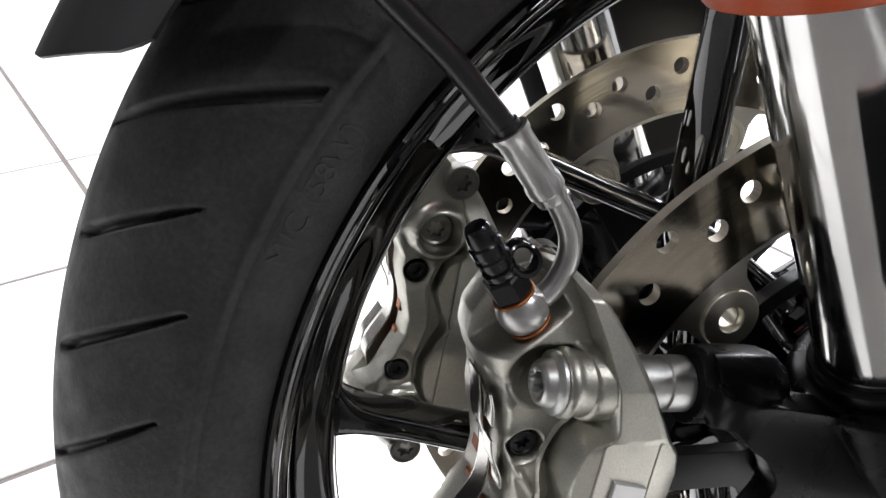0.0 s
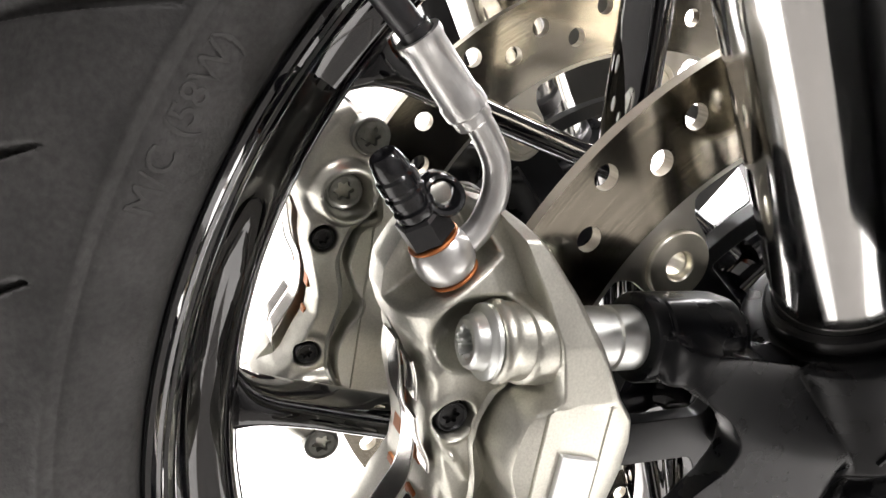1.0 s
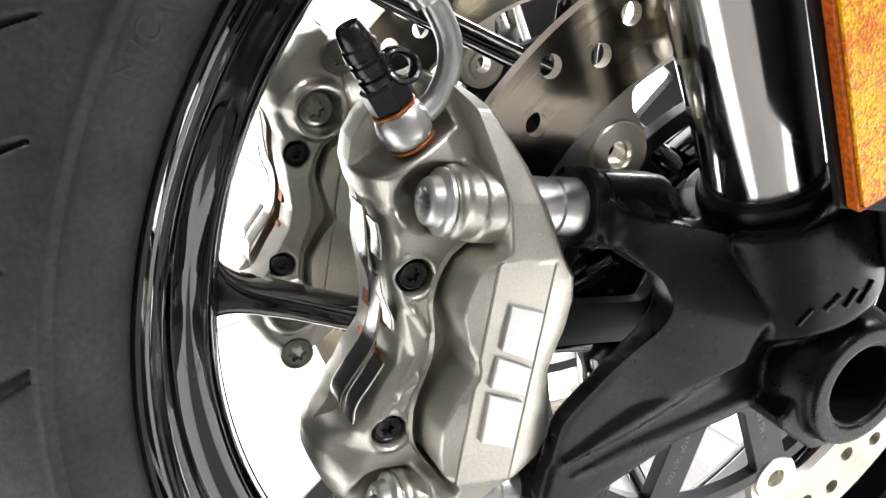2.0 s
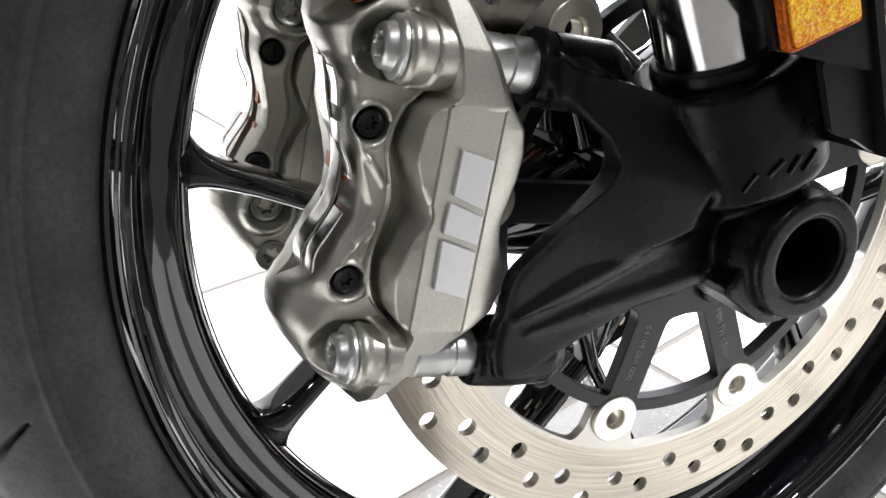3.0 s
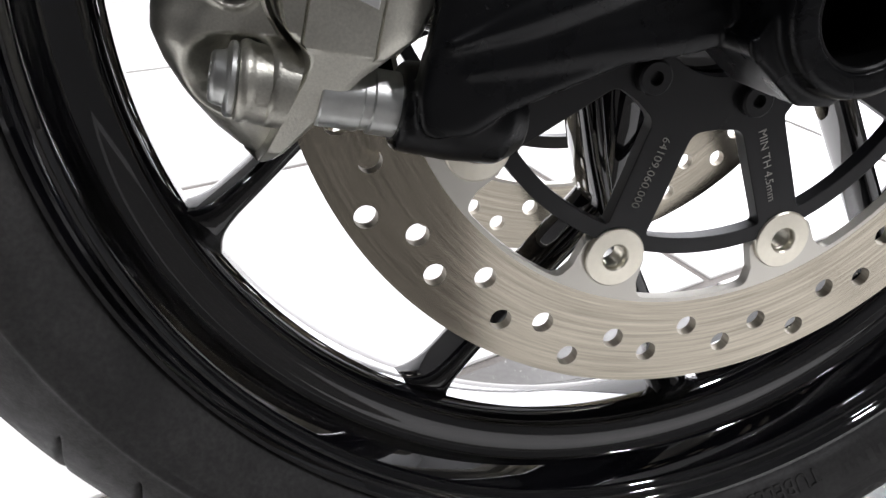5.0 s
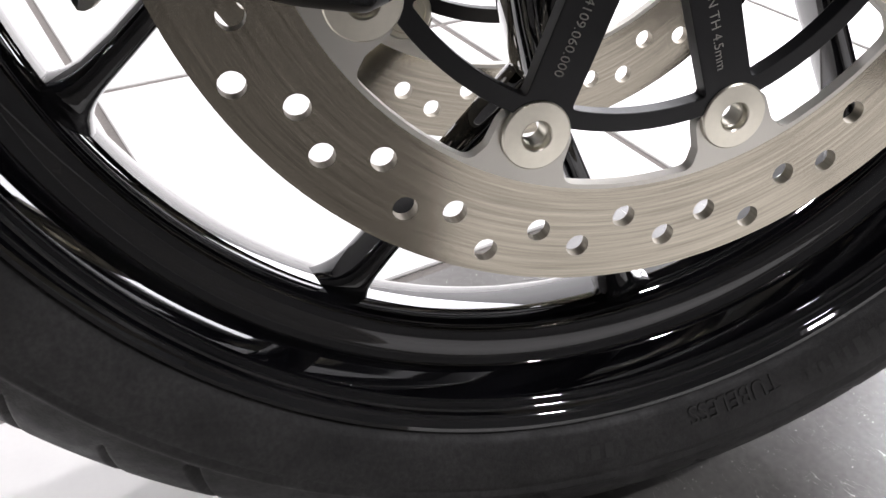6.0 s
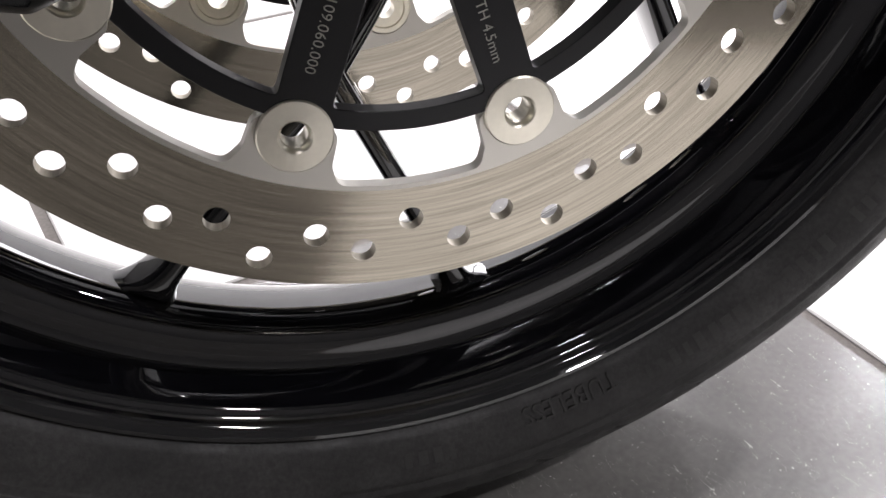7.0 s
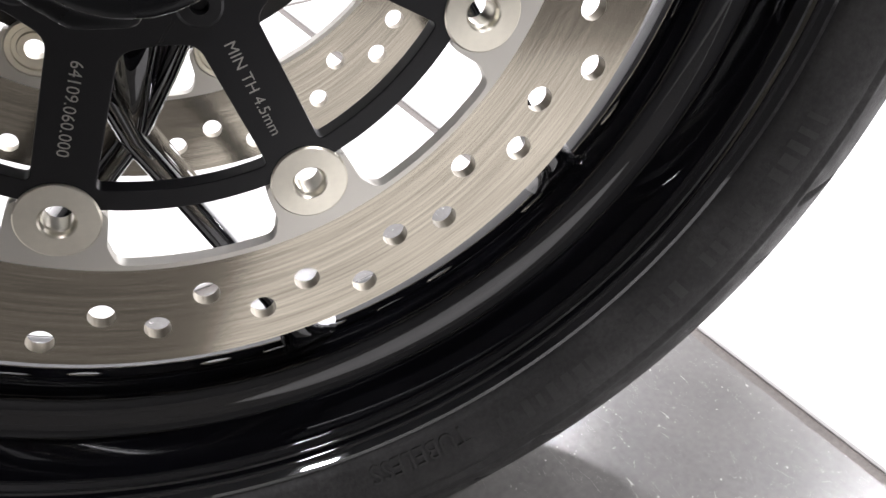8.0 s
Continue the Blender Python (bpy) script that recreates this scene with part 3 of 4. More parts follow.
def rotor_loops():
    outline = circle(0, 0, 0.160, 216)
    inside = []
    for k in range(9):
        c = PHASE + 40 * k
        bx, bz = polar(0.1066, c)
        notch = [(bx + 0.0058 * math.cos(radians(c + q)), bz + 0.0058 * math.sin(radians(c + q))) for q in range(-126, 127, 21)]
        ring = [polar(0.1032, c - 7.4)] + notch + [polar(0.1032, c + 7.4), polar(0.1155, c + 7.2)]
        corner = [polar(0.1222, c + 8.6)]
        arc = [polar(0.1222, c + 12 + 4 * i) for i in range(5)] + [polar(0.1222, c + 31.4)]
        inside += ring + corner + arc + [polar(0.1155, c + 32.8)]
    holes = []
    for k in range(54):
        x, z = polar(HOLE_R[k % 6], PHASE + (k - 2) * 20 / 3)
        holes.append(circle(x, z, 0.0043, 16))
    return [outline, rounded(inside, 0.0046, 5)] + holes


def carrier_loops():
    outline = []
    for k in range(9):
        c = PHASE + 40 * k
        bx, bz = polar(0.1066, c)
        outline += [(bx + 0.0058 * math.cos(radians(c + q)), bz + 0.0058 * math.sin(radians(c + q))) for q in range(221, 138, -16)]
        outline += [polar(0.1022, c + 2.6 + 2 * i) for i in range(18)]
    holes = []
    for k in range(9):
        c = PHASE + 20 + 40 * k
        pts = []
        hw = 0.0086
        edge = math.degrees(math.asin(hw / 0.0957))
        arc = [(-20 + edge) * (1 - q / 6) for q in range(13)]
        for a in arc:
            pts.append(polar(0.0957, c + a))
        top = math.degrees(math.asin((hw + 0.0004) / 0.0560))
        pts += [polar(0.0545, c + 20 - top), polar(0.0527, c), polar(0.0545, c - 20 + top)]
        holes.append(rounded(pts, [0.0045] + [0.003] * 11 + [0.0045, 0.006, 0.006, 0.006], 6))
    holes.append(circle(0, 0, 0.0330, 64))
    for k in range(6):
        x, z = polar(0.0434, -129.4 + 60 * k)
        holes.append(circle(x, z, 0.0038, 14))
    return [outline] + holes


disc = part("brake_disc", plate(rotor_loops(), Y_FACE, Y_FACE + 0.0048), ROTOR, motorcycle, "bare turned steel disc with drilled holes", 25)
part("carrier", plate(carrier_loops(), Y_FACE - 0.0012, Y_FACE + 0.0052), ANOD, disc, "black anodised spider with nine arms", 25, bevel=0.0005)
bob_mesh = finish(turned([(0.0042, 0.0006), (0.0047, 0.0002), (0.0050, -0.0018), (0.0055, -0.0023), (0.0115, -0.0021), (0.0120, -0.0016), (0.0120, -0.0001), (0.0105, 0.0),
                          (0.0105, 0.0052), (0.0120, 0.0054), (0.0120, 0.0068), (0.0113, 0.0074), (0.0092, 0.0074), (0.0088, 0.0066), (0.0071, 0.0066), (0.0067, 0.0078), (0.0042, 0.0078)], 48), "bobbin", CREAM, 30)
for k in range(9):
    x, z = polar(0.1066, PHASE + 40 * k)
    hang(new("bobbin", bob_mesh), disc, "bright steel bobbin" if k == 0 else "", at=(x, Y_FACE, z))
bolt_mesh = finish(turned([(0.00001, -0.0012), (0.0022, -0.0012), (0.0026, -0.0042), (0.0056, -0.0042), (0.0064, -0.0036), (0.0064, 0.0), (0.0036, 0.0), (0.0036, 0.007), (0.00001, 0.007)], 28),
                   "bolt", TORX, 30)
for k in range(6):
    x, z = polar(0.0434, -129.4 + 60 * k)
    hang(new("bolt", bolt_mesh), disc, "black countersunk bolt" if k == 0 else "", at=(x, Y_FACE - 0.0012, z))


def on_arm(text, size, deg, r):
    """Writing that runs outwards along an arm of the carrier."""
    bm = letters(text, size, 0.0002)
    er, et = Vector((math.cos(radians(deg)), 0, math.sin(radians(deg)))), Vector((-math.sin(radians(deg)), 0, math.cos(radians(deg))))
    for v in bm.verts:
        v.co = er * (r + v.co.x) + et * v.co.y + Vector((0, Y_FACE - 0.00135, 0))
    return bm


far_disc = copy_thing(disc, MIRROR @ Matrix.Rotation(radians(7.9), 4, "Y"))
part("marking", on_arm("64109.060.000", 0.0048, -106.6, 0.0722), NUMERAL, disc, "white part number", 0)
part("marking", on_arm("MIN TH 4.5mm", 0.0048, -66.9, 0.0722), NUMERAL, disc, "white wear limit", 0)

# ---------------------------------------------------------------- brake calipers
CAL0 = Vector((-0.169, 0.0, 0.0209))                 # between the two mounting bolts
CU, CV = Vector((0.9912, 0, -0.1323)), Vector((0.1323, 0, 0.9912))
BOLT_Y, BOLT_V = -0.0925, 0.0539


def cal(u, v, y):
    return CAL0 + CU * u + CV * v + Vector((0, y, 0))


def seg(u, v, a, b):
    """Distance from (u, v) to the segment a-b."""
    px, py, bx, by = u - a[0], v - a[1], b[0] - a[0], b[1] - a[1]
    t = max(0.0, min(1.0, (px * bx + py * by) / (bx * bx + by * by)))
    return math.hypot(px - bx * t, py - by * t)


# the body's plan: its free edge, the foot of the raised face and its fork-side edge, each as (v, u) pairs from the lower end up
EDGE_FREE = ((-0.0800, 0.0165), (-0.0785, 0.0125), (-0.0725, 0.0035), (-0.0635, -0.0060), (-0.0550, -0.0130), (-0.0475, -0.0172), (-0.0400, -0.0178), (-0.0345, -0.0150), (-0.0305, -0.0098), (-0.0250, -0.0066),
             (-0.0141, -0.0024), (-0.0045, 0.0020), (0.0045, 0.0022), (0.0145, -0.0004), (0.0235, -0.0034), (0.0300, -0.0052), (0.0375, -0.0056), (0.0440, -0.0085), (0.0510, -0.0135), (0.0580, -0.0165),
             (0.0660, -0.0165), (0.0744, -0.0130), (0.0840, -0.0050), (0.0885, 0.0040))
EDGE_FACE = ((-0.0800, 0.0170), (-0.0740, 0.0186), (-0.0600, 0.0213), (-0.0450, 0.0245), (-0.0412, 0.0238), (-0.0385, 0.0196), (-0.0355, 0.0166), (-0.0280, 0.0143), (-0.0190, 0.0134), (-0.0082, 0.0172), (-0.0010, 0.0208), (0.0020, 0.0214), (0.0050, 0.0208), (0.0115, 0.0173), (0.0205, 0.0136), (0.0283, 0.0141), (0.0362, 0.0159), (0.0392, 0.0200), (0.0414, 0.0244), (0.0440, 0.0246), (0.0576, 0.0226), (0.0700, 0.0180), (0.0834, 0.0118), (0.0885, 0.0065))
EDGE_FORK = ((-0.0800, 0.0190), (-0.0785, 0.0215), (-0.0688, 0.0275), (-0.0601, 0.0330), (-0.0460, 0.0408), (-0.0385, 0.0470), (-0.0320, 0.0540), (-0.0240, 0.0564), (-0.0150, 0.0554), (-0.0060, 0.0520), (0.0010, 0.0508),
             (0.0080, 0.0520), (0.0170, 0.0538), (0.0262, 0.0542), (0.0345, 0.0520), (0.0404, 0.0468), (0.0548, 0.0388), (0.0684, 0.0300), (0.0810, 0.0200), (0.0863, 0.0140), (0.0885, 0.0090))
FACE_HIGH = ((-0.0800, 0.0170), (-0.0745, 0.0245), (-0.0410, 0.0410), (-0.0390, 0.0420), (0.0410, 0.0424), (0.0575, 0.0398), (0.0834, 0.0285), (0.0885, 0.0180))
EDGE_RIDGE = ((-0.0800, 0.0160), (-0.0600, 0.0195), (-0.0450, 0.0220), (-0.0400, 0.0160), (-0.0340, 0.0112), (-0.0280, 0.0090), (-0.0200, 0.0082), (-0.0145, 0.0086), (-0.0064, 0.0105), (0.0014, 0.0121), (0.0087, 0.0112),
              (0.0150, 0.0093), (0.0205, 0.0082), (0.0283, 0.0090), (0.0340, 0.0112), (0.0400, 0.0160), (0.0450, 0.0222), (0.0576, 0.0205), (0.0700, 0.0160), (0.0885, 0.0055))
SEAT_UP = (-0.628, 0.778)                            # the banjo's axis in the plan


def along(table, v):
    return float(np.interp(v, [t[0] for t in table], [t[1] for t in table]))


def softened(table, v, r=0.0012):
    return sum(along(table, v + r * (k - 4) / 4) * (5 - abs(k - 4)) for k in range(9)) / 25


def near_height(u, v):
    """How far the outer half stands out from the disc's middle plane, on the free side of the raised face."""
    h = 0.0240 - 0.0030 * smooth(0.0, 0.012, -u) * smooth(0.045, 0.035, abs(v))
    ridge = softened(EDGE_RIDGE, v, 0.0030) + 0.0018
    fade = smooth(ridge - 0.0002, ridge - 0.0026, u)
    for way in (((-0.0030, 0.0225), (0.0040, 0.0165)), ((0.0040, 0.0165), (0.0105, 0.0080)), ((0.0100, -0.0070), (0.0033, -0.0150)), ((0.0033, -0.0150), (-0.0015, -0.0215)), ((0.0096, -0.0080), (0.0066, -0.0190))):
        h += 0.0017 * fade * math.exp(-(seg(u, v, *way) / 0.0011) ** 2)
    h -= 0.0024 * smooth(0.0004, 0.0034, 0.0090 - abs(v) * 0.42 - u) * smooth(0.022, 0.014, abs(v))
    for s in (-1, 1):
        w = v - BOLT_V * s
        # round boss behind the bolt's flange, and the pocket its head lies in
        if u > 0.0115:
            boss = 0.0272 + math.sqrt(max(0.0, 0.0124 ** 2 - w * w))
            h = max(h, h + (boss - h) * smooth(0.0128, 0.0118, abs(w)) * smooth(0.0120, 0.0146, u))
        rho = math.hypot(w, max(0.0, 0.0042 - u))
        if rho < 0.0134 and u < 0.0150:
            pocket = 0.0272 - 0.0134 * (1 - (rho / 0.0134) ** 2)
            h = h + (min(h, pocket) - h) * smooth(0.0150, 0.0134, u)
        q = math.hypot(u - 0.0032, v - 0.0279 * s)
        h += 0.0014 * fade * math.exp(-((q - 0.0070) / 0.0009) ** 2)
        h = h + (0.0190 - h) * smooth(0.0060, 0.0053, q)
    h *= 1 - 0.30 * smooth(0.062, 0.088, v) - 0.40 * smooth(0.062, 0.080, -v)
    # seat of the hose union
    du, dv = u + 0.0006, v - 0.0685
    up, side = du * SEAT_UP[0] + dv * SEAT_UP[1], du * SEAT_UP[1] - dv * SEAT_UP[0]
    k = smooth(-0.0007, 0.0004, up) * smooth(0.0135, 0.0115, side)
    return h + (min(h, 0.0050) - h) * k


def far_height(u, v):
    """The inner half, between disc and spokes."""
    h = 0.0205
    for cu, cv, r, floor_h, rise in ((0.0094, 0.0518, 0.0092, 0.0150, 0.0275), (0.0090, -0.0440, 0.0092, 0.0150, 0.0262), (0.0023, 0.0314, 0.0054, 0.0150, 0.0215), (0.0016, -0.0222, 0.0054, 0.0150, 0.0215)):
        q = math.hypot(u - cu, v - cv)
        h = max(h, h + (rise - h) * smooth(r + 0.0060, r + 0.0022, q))
        h = h + (floor_h - h) * smooth(r + 0.0006, r - 0.0006, q)
    h -= 0.0035 * smooth(0.062, 0.085, abs(v))
    return h


def half_body(bm, height, sign, face_drop, valley):
    """One half of the body: rows across the plan, from the free edge over the sunk part, up onto the raised face and down to the fork side."""
    y_mid, count, wide = -0.0651, 360, 40
    rows = []
    for k in range(count + 1):
        v = -0.0799 + (0.0884 + 0.0799) * k / count
        ul, uf, ur = softened(EDGE_FREE, v), softened(EDGE_FACE, v, 0.0026), softened(EDGE_FORK, v)
        uf = max(uf, ul + 0.0010)
        ur = max(ur, uf + 0.0020)
        end = max(smooth(0.040, 0.050, v), smooth(0.028, 0.036, -v))
        reach = 0.0028 + 0.0110 * end
        low = 0.0052 * (1 - end)
        line = [(ul, low)]
        um = min(max(softened(EDGE_RIDGE, v, 0.0030) + 0.0018, ul + 0.0006), uf - 0.0022)
        inner = smooth(0.0450, 0.0400, abs(v))
        g = min(1.0, (uf - um) / 0.0040)
        spots = [(ul + (um - 0.0012 - ul) * (i / wide) ** 1.2, 0.0) for i in range(wide + 1)]
        spots += [(um - 0.0005, 0.0010 * inner), (um, 0.0014 * inner), (um + 0.0005 * g, 0.0010 * inner), (um + 0.0011 * g, -0.30 * valley * inner), (um + 0.0018 * g, -0.85 * valley * inner), (um + 0.0024 * g, -valley * inner)]
        spots += [(um + 0.0024 * g + (uf - 0.0003 - um - 0.0024 * g) * q, -valley * inner) for q in (0.25, 0.5, 0.75, 1.0)]
        for u, rise in spots:
            e = math.sqrt(max(0.0, 1 - (1 - max(0.0, min((u - ul) / reach, 1.0))) ** 2))
            foot = 0.0125 * (1 - end) + 0.0040 * end
            h = height(u, v) + rise
            line.append((u, min(foot, h) + (h - min(foot, h)) * e))
        top = along(FACE_HIGH, v) - face_drop
        f = min(1.0, (ur - uf) / 0.022)
        mid = 1 - smooth(0.0385, 0.0415, abs(v))
        crease = max(uf + 0.0016 * f, 0.0216 * mid + (uf + 0.0016 * f) * (1 - mid))
        right = max(crease + 0.0030 * f, min(0.0418, ur - 0.0046 * f))
        lip = top - 0.0011 * mid
        line += [(uf + 0.0001, lip - 0.0012 * f), (uf + 0.0008 * f, lip), (crease - 0.0005 * f, top - 0.0003), (crease, top - 0.0010 * mid), (crease + 0.0005 * f, top)]
        line += [(crease + (right - crease) * q, top) for q in (0.3, 0.6)]
        line += [(right - 0.0005 * f, top), (right, top - 0.0009 * mid), (right + 0.0005 * f, top - 0.0002)]
        fall = 0.0014 * (1 - smooth(0.022, 0.042, abs(v)))
        line += [(ur - 0.0026 * f, top - fall * 0.7 - 0.0004), (ur - 0.0012 * f, top - fall - 0.0012), (ur - 0.0003 * f, top - fall - 0.0030), (ur, top - fall - 0.0058), (ur, 0.0052)]
        rows.append([(u, v, h) for u, h in line])
    grid = np.array(rows)
    for _ in range(2):                               # the casting's soft transitions
        grid[1:-1, 1:, 2] = (grid[:-2, 1:, 2] + 2 * grid[1:-1, 1:, 2] + grid[2:, 1:, 2]) / 4
    for _ in range(2):
        grid[:, 2:wide, 2] = (grid[:, 1:wide - 1, 2] + 2 * grid[:, 2:wide, 2] + grid[:, 3:wide + 1, 2]) / 4
    rows = [[bm.verts.new(cal(u, v, y_mid - sign * h)) for u, v, h in row] for row in grid.tolist()]
    for p, q in zip(rows, rows[1:]):
        for i in range(len(p) - 1):
            bm.faces.new((p[i], p[i + 1], q[i + 1], q[i]))
        bm.faces.new((p[-1], p[0], q[0], q[-1]))
    bm.faces.new(rows[0]), bm.faces.new(rows[-1][::-1])


def torx_screw(r, depth):
    """A cap screw with a six-lobed socket; it looks along -y."""
    bm = bmesh.new()
    n = 48
    rings = []
    star = [0.46 * r * (1 + 0.20 * math.cos(6 * 2 * math.pi * k / n)) for k in range(n)]
    for rr, y in ((r, depth), (r, -0.0002), (0.93 * r, -0.0008), (0.86 * r, -0.0008), (0.76 * r, -0.0002), (None, 0.0), (None, depth * 0.4)):
        rings.append([bm.verts.new(((rr if rr else star[k]) * math.cos(2 * math.pi * k / n), y, (rr if rr else star[k]) * math.sin(2 * math.pi * k / n))) for k in range(n)])
    for a, b in zip(rings, rings[1:]):
        for k in range(n):
            bm.faces.new((a[k], a[(k + 1) % n], b[(k + 1) % n], b[k]))
    bm.faces.new(rings[-1])
    return bm


bm = bmesh.new()
half_body(bm, near_height, 1, 0.0, 0.0070)
half_body(bm, far_height, -1, 0.0155, 0.0055)
caliper = part("brake_caliper", bm, CAST, motorcycle, "silver-grey cast four-piston caliper body", 48)
screw = finish(torx_screw(0.0049, 0.004), "cap_screw", TORX, 30)
for u, v, y, flip in ((0.0032, 0.0279, -0.0872, 0), (0.0032, -0.0279, -0.0872, 0), (0.0023, 0.0314, -0.0449, 1), (0.0016, -0.0222, -0.0449, 1)):
    ob = hang(new("cap_screw", screw), caliper, "black cap screw with a torx socket" if not flip else "")
    ob.matrix_basis = Matrix.Translation(cal(u, v, y) * K) @ pose(0, 0, 0, 0, 0, 180 if flip else 0)
plug = finish(torx_screw(0.0082, 0.008), "body_screw", GREYSCREW, 30)
for u, v, y in ((0.0094, 0.0518, -0.0470), (0.0090, -0.0440, -0.0470), (0.0165, 0.0764, -0.0430), (0.0140, -0.0690, -0.0440)):
    ob = hang(new("body_screw", plug), caliper)
    ob.matrix_basis = Matrix.Translation(cal(u, v, y) * K) @ pose(0, 0, 0, 0, 0, 180)


def mounting_bolt(v):
    m = axis_to(cal(0, v, BOLT_Y), CU)
    bm = turned([(0.00001, 0.0056), (0.0036, 0.0054), (0.0041, 0.0006), (0.0046, 0.0), (0.0062, 0.0), (0.0070, 0.0005), (0.0075, 0.0014), (0.0078, 0.0034), (0.0082, 0.0040), (0.0100, 0.0046), (0.0106, 0.0052),
                 (0.0106, 0.0064), (0.0100, 0.0070), (0.0070, 0.0074), (0.0070, 0.016), (0.00001, 0.016)], 72)
    for w in bm.verts:                               # six-lobed socket
        if 0.001 < math.hypot(w.co.x, w.co.z) < 0.0046:
            f = 1 + 0.17 * math.cos(6 * math.atan2(w.co.z, w.co.x))
            w.co.x, w.co.z = w.co.x * f, w.co.z * f
    bmesh.ops.transform(bm, matrix=m, verts=bm.verts)
    ob = part("mounting_bolt", bm, ZINC, caliper, "zinc-plated flange bolt", 30)
    part("bolt_seat", turned([(0.0072, 0.0071), (0.0098, 0.0071), (0.0111, 0.0076), (0.0117, 0.0087), (0.0117, 0.0100), (0.0112, 0.0110), (0.0110, 0.0124), (0.0111, 0.0150), (0.0108, 0.020), (0.0072, 0.020)], 64, m),
         CAST, caliper, "", 60)
    sp = part("spacer", turned([(0.0050, 0.030), (0.0090, 0.030), (0.0094, 0.0305), (0.0094, 0.0420), (0.0088, 0.0425), (0.0088, 0.0450), (0.0096, 0.0455), (0.0096, 0.0550), (0.0090, 0.0555), (0.0050, 0.0555)], 48, m), ZINC, caliper, "turned zinc spacer", 30)
    return ob


for v in (BOLT_V, -BOLT_V):
    mounting_bolt(v)


def logo_block(pts):
    bm = bmesh.new()
    y = -0.1090
    ring = [[bm.verts.new(cal(u, v, yy)) for u, v in pts] for yy in (y + 0.0022, y)]
    for i in range(len(pts)):
        j = (i + 1) % len(pts)
        bm.faces.new((ring[0][i], ring[0][j], ring[1][j], ring[1][i]))
    bm.faces.new(ring[1]), bm.faces.new(ring[0][::-1])
    return bm


for pts in (((0.0280, 0.0262), (0.0404, 0.0236), (0.0402, 0.0062), (0.0276, 0.0106)), ((0.0270, 0.0084), (0.0402, 0.0040), (0.0400, -0.0062), (0.0264, -0.0024)),
            ((0.0266, -0.0048), (0.0400, -0.0086), (0.0398, -0.0262), (0.0270, -0.0226))):
    part("logo_shape", logo_block(pts), BRIGHT, caliper, "bright silver logo shape", 0, bevel=0.0003)

# pads and the bent spring that holds them
MC = Matrix.Translation(CAL0) @ Matrix(((CU.x, 0, CV.x), (0, 1, 0), (CU.z, 0, CV.z))).to_4x4()
for y in (-0.0735, -0.0567):
    bm = bmesh.new()
    for u0, v0, v1 in ((0.0006, -0.032, -0.005), (0.0006, 0.005, 0.036), (-0.0040, 0.0300, 0.0350), (-0.0022, -0.0200, -0.0140)):
        block(bm, (u0, y - 0.0040, v0), (0.030, y + 0.0026, v1))
    bmesh.ops.transform(bm, matrix=MC, verts=bm.verts)
    part("brake_pad", bm, COPPER, caliper, "copper-coloured brake pad", 0, bevel=0.0006)
bm = bmesh.new()
for wave, y_at, half in ((((-0.0115, 0.0460), (-0.0098, 0.0400), (-0.0085, 0.0340), (-0.0062, 0.0260), (-0.0016, 0.0170), (0.0000, 0.0060), (-0.0012, -0.0040), (-0.0066, -0.0150), (-0.0095, -0.0220), (-0.0085, -0.0290), (-0.0070, -0.0330)),
                          -0.0690, 0.0055),
                         (((-0.0105, 0.0440), (-0.0085, 0.0385), (-0.0072, 0.0320)), -0.0800, 0.0045), (((-0.0070, 0.0270), (-0.0050, 0.0200), (-0.0010, 0.0125), (0.0002, 0.0080)), -0.0815, 0.0042),
                         (((-0.0010, -0.0040), (-0.0045, -0.0110), (-0.0085, -0.0190), (-0.0088, -0.0260)), -0.0815, 0.0042)):
    pts = spline([cal(u, v, y_at) for u, v in wave], 8)
    sweep(bm, pts, [(half, 0.00045)] * len(pts), 16, 8.0, side=(0, 1, 0))
part("pad_spring", bm, PADSTEEL, caliper, "bent stainless pad spring", 40)
for v in (0.018, -0.021):
    bm = bmesh.new()
    sweep(bm, [cal(0.0035, v, -0.0830), cal(0.0035, v, -0.0490)], [0.0023, 0.0023], 14)
    part("pad_pin", bm, STEEL, caliper, "", 40)
far_caliper = copy_thing(caliper, MIRROR)

# ---------------------------------------------------------------- hose and bleed nipple on the near caliper
UP = Vector((-0.52, 0.0, 0.854))                     # axis of the union bolt
BJ = Vector((-0.1646, -0.0818, 0.0953))
s0, s1 = Vector((-0.1567, -0.0798, 0.1310)), Vector((-0.1728, -0.0785, 0.1530))
run = spline([s1 - (s1 - s0) * 0.1, (-0.1900, -0.0765, 0.1720), (-0.2080, -0.0740, 0.1890), (-0.2300, -0.0700, 0.2120), (-0.2420, -0.0640, 0.2500), (-0.2350, -0.0600, 0.3100), (-0.2150, -0.0600, 0.3800)], 8)
hose = part("brake_hose", sweep(bmesh.new(), run, [0.0039] * len(run), 20), HOSE, motorcycle, "black rubber brake hose", 60)
mb = axis_to(BJ, UP)
part("banjo", turned([(0.0045, -0.0056), (0.0066, -0.0056), (0.0077, -0.0042), (0.0084, -0.0014), (0.0084, 0.0014), (0.0077, 0.0042), (0.0066, 0.0056), (0.0045, 0.0056)], 48, mb), SLEEVE, hose, "polished steel banjo eye", 40)
for y in (-0.0068, 0.0057):
    part("washer", turned(tube_profile(0.0073, 0.0045, y, y + 0.0011, 0.0003), 40, mb), COPPER, hose, "copper sealing washer", 30)
bm = bmesh.new()
lathe(bm, [(0.00001, 0.0068), (0.0064, 0.0068), (0.0072, 0.0074), (0.0072, 0.0142), (0.0064, 0.0150), (0.00001, 0.0150)], 6, True, mb)
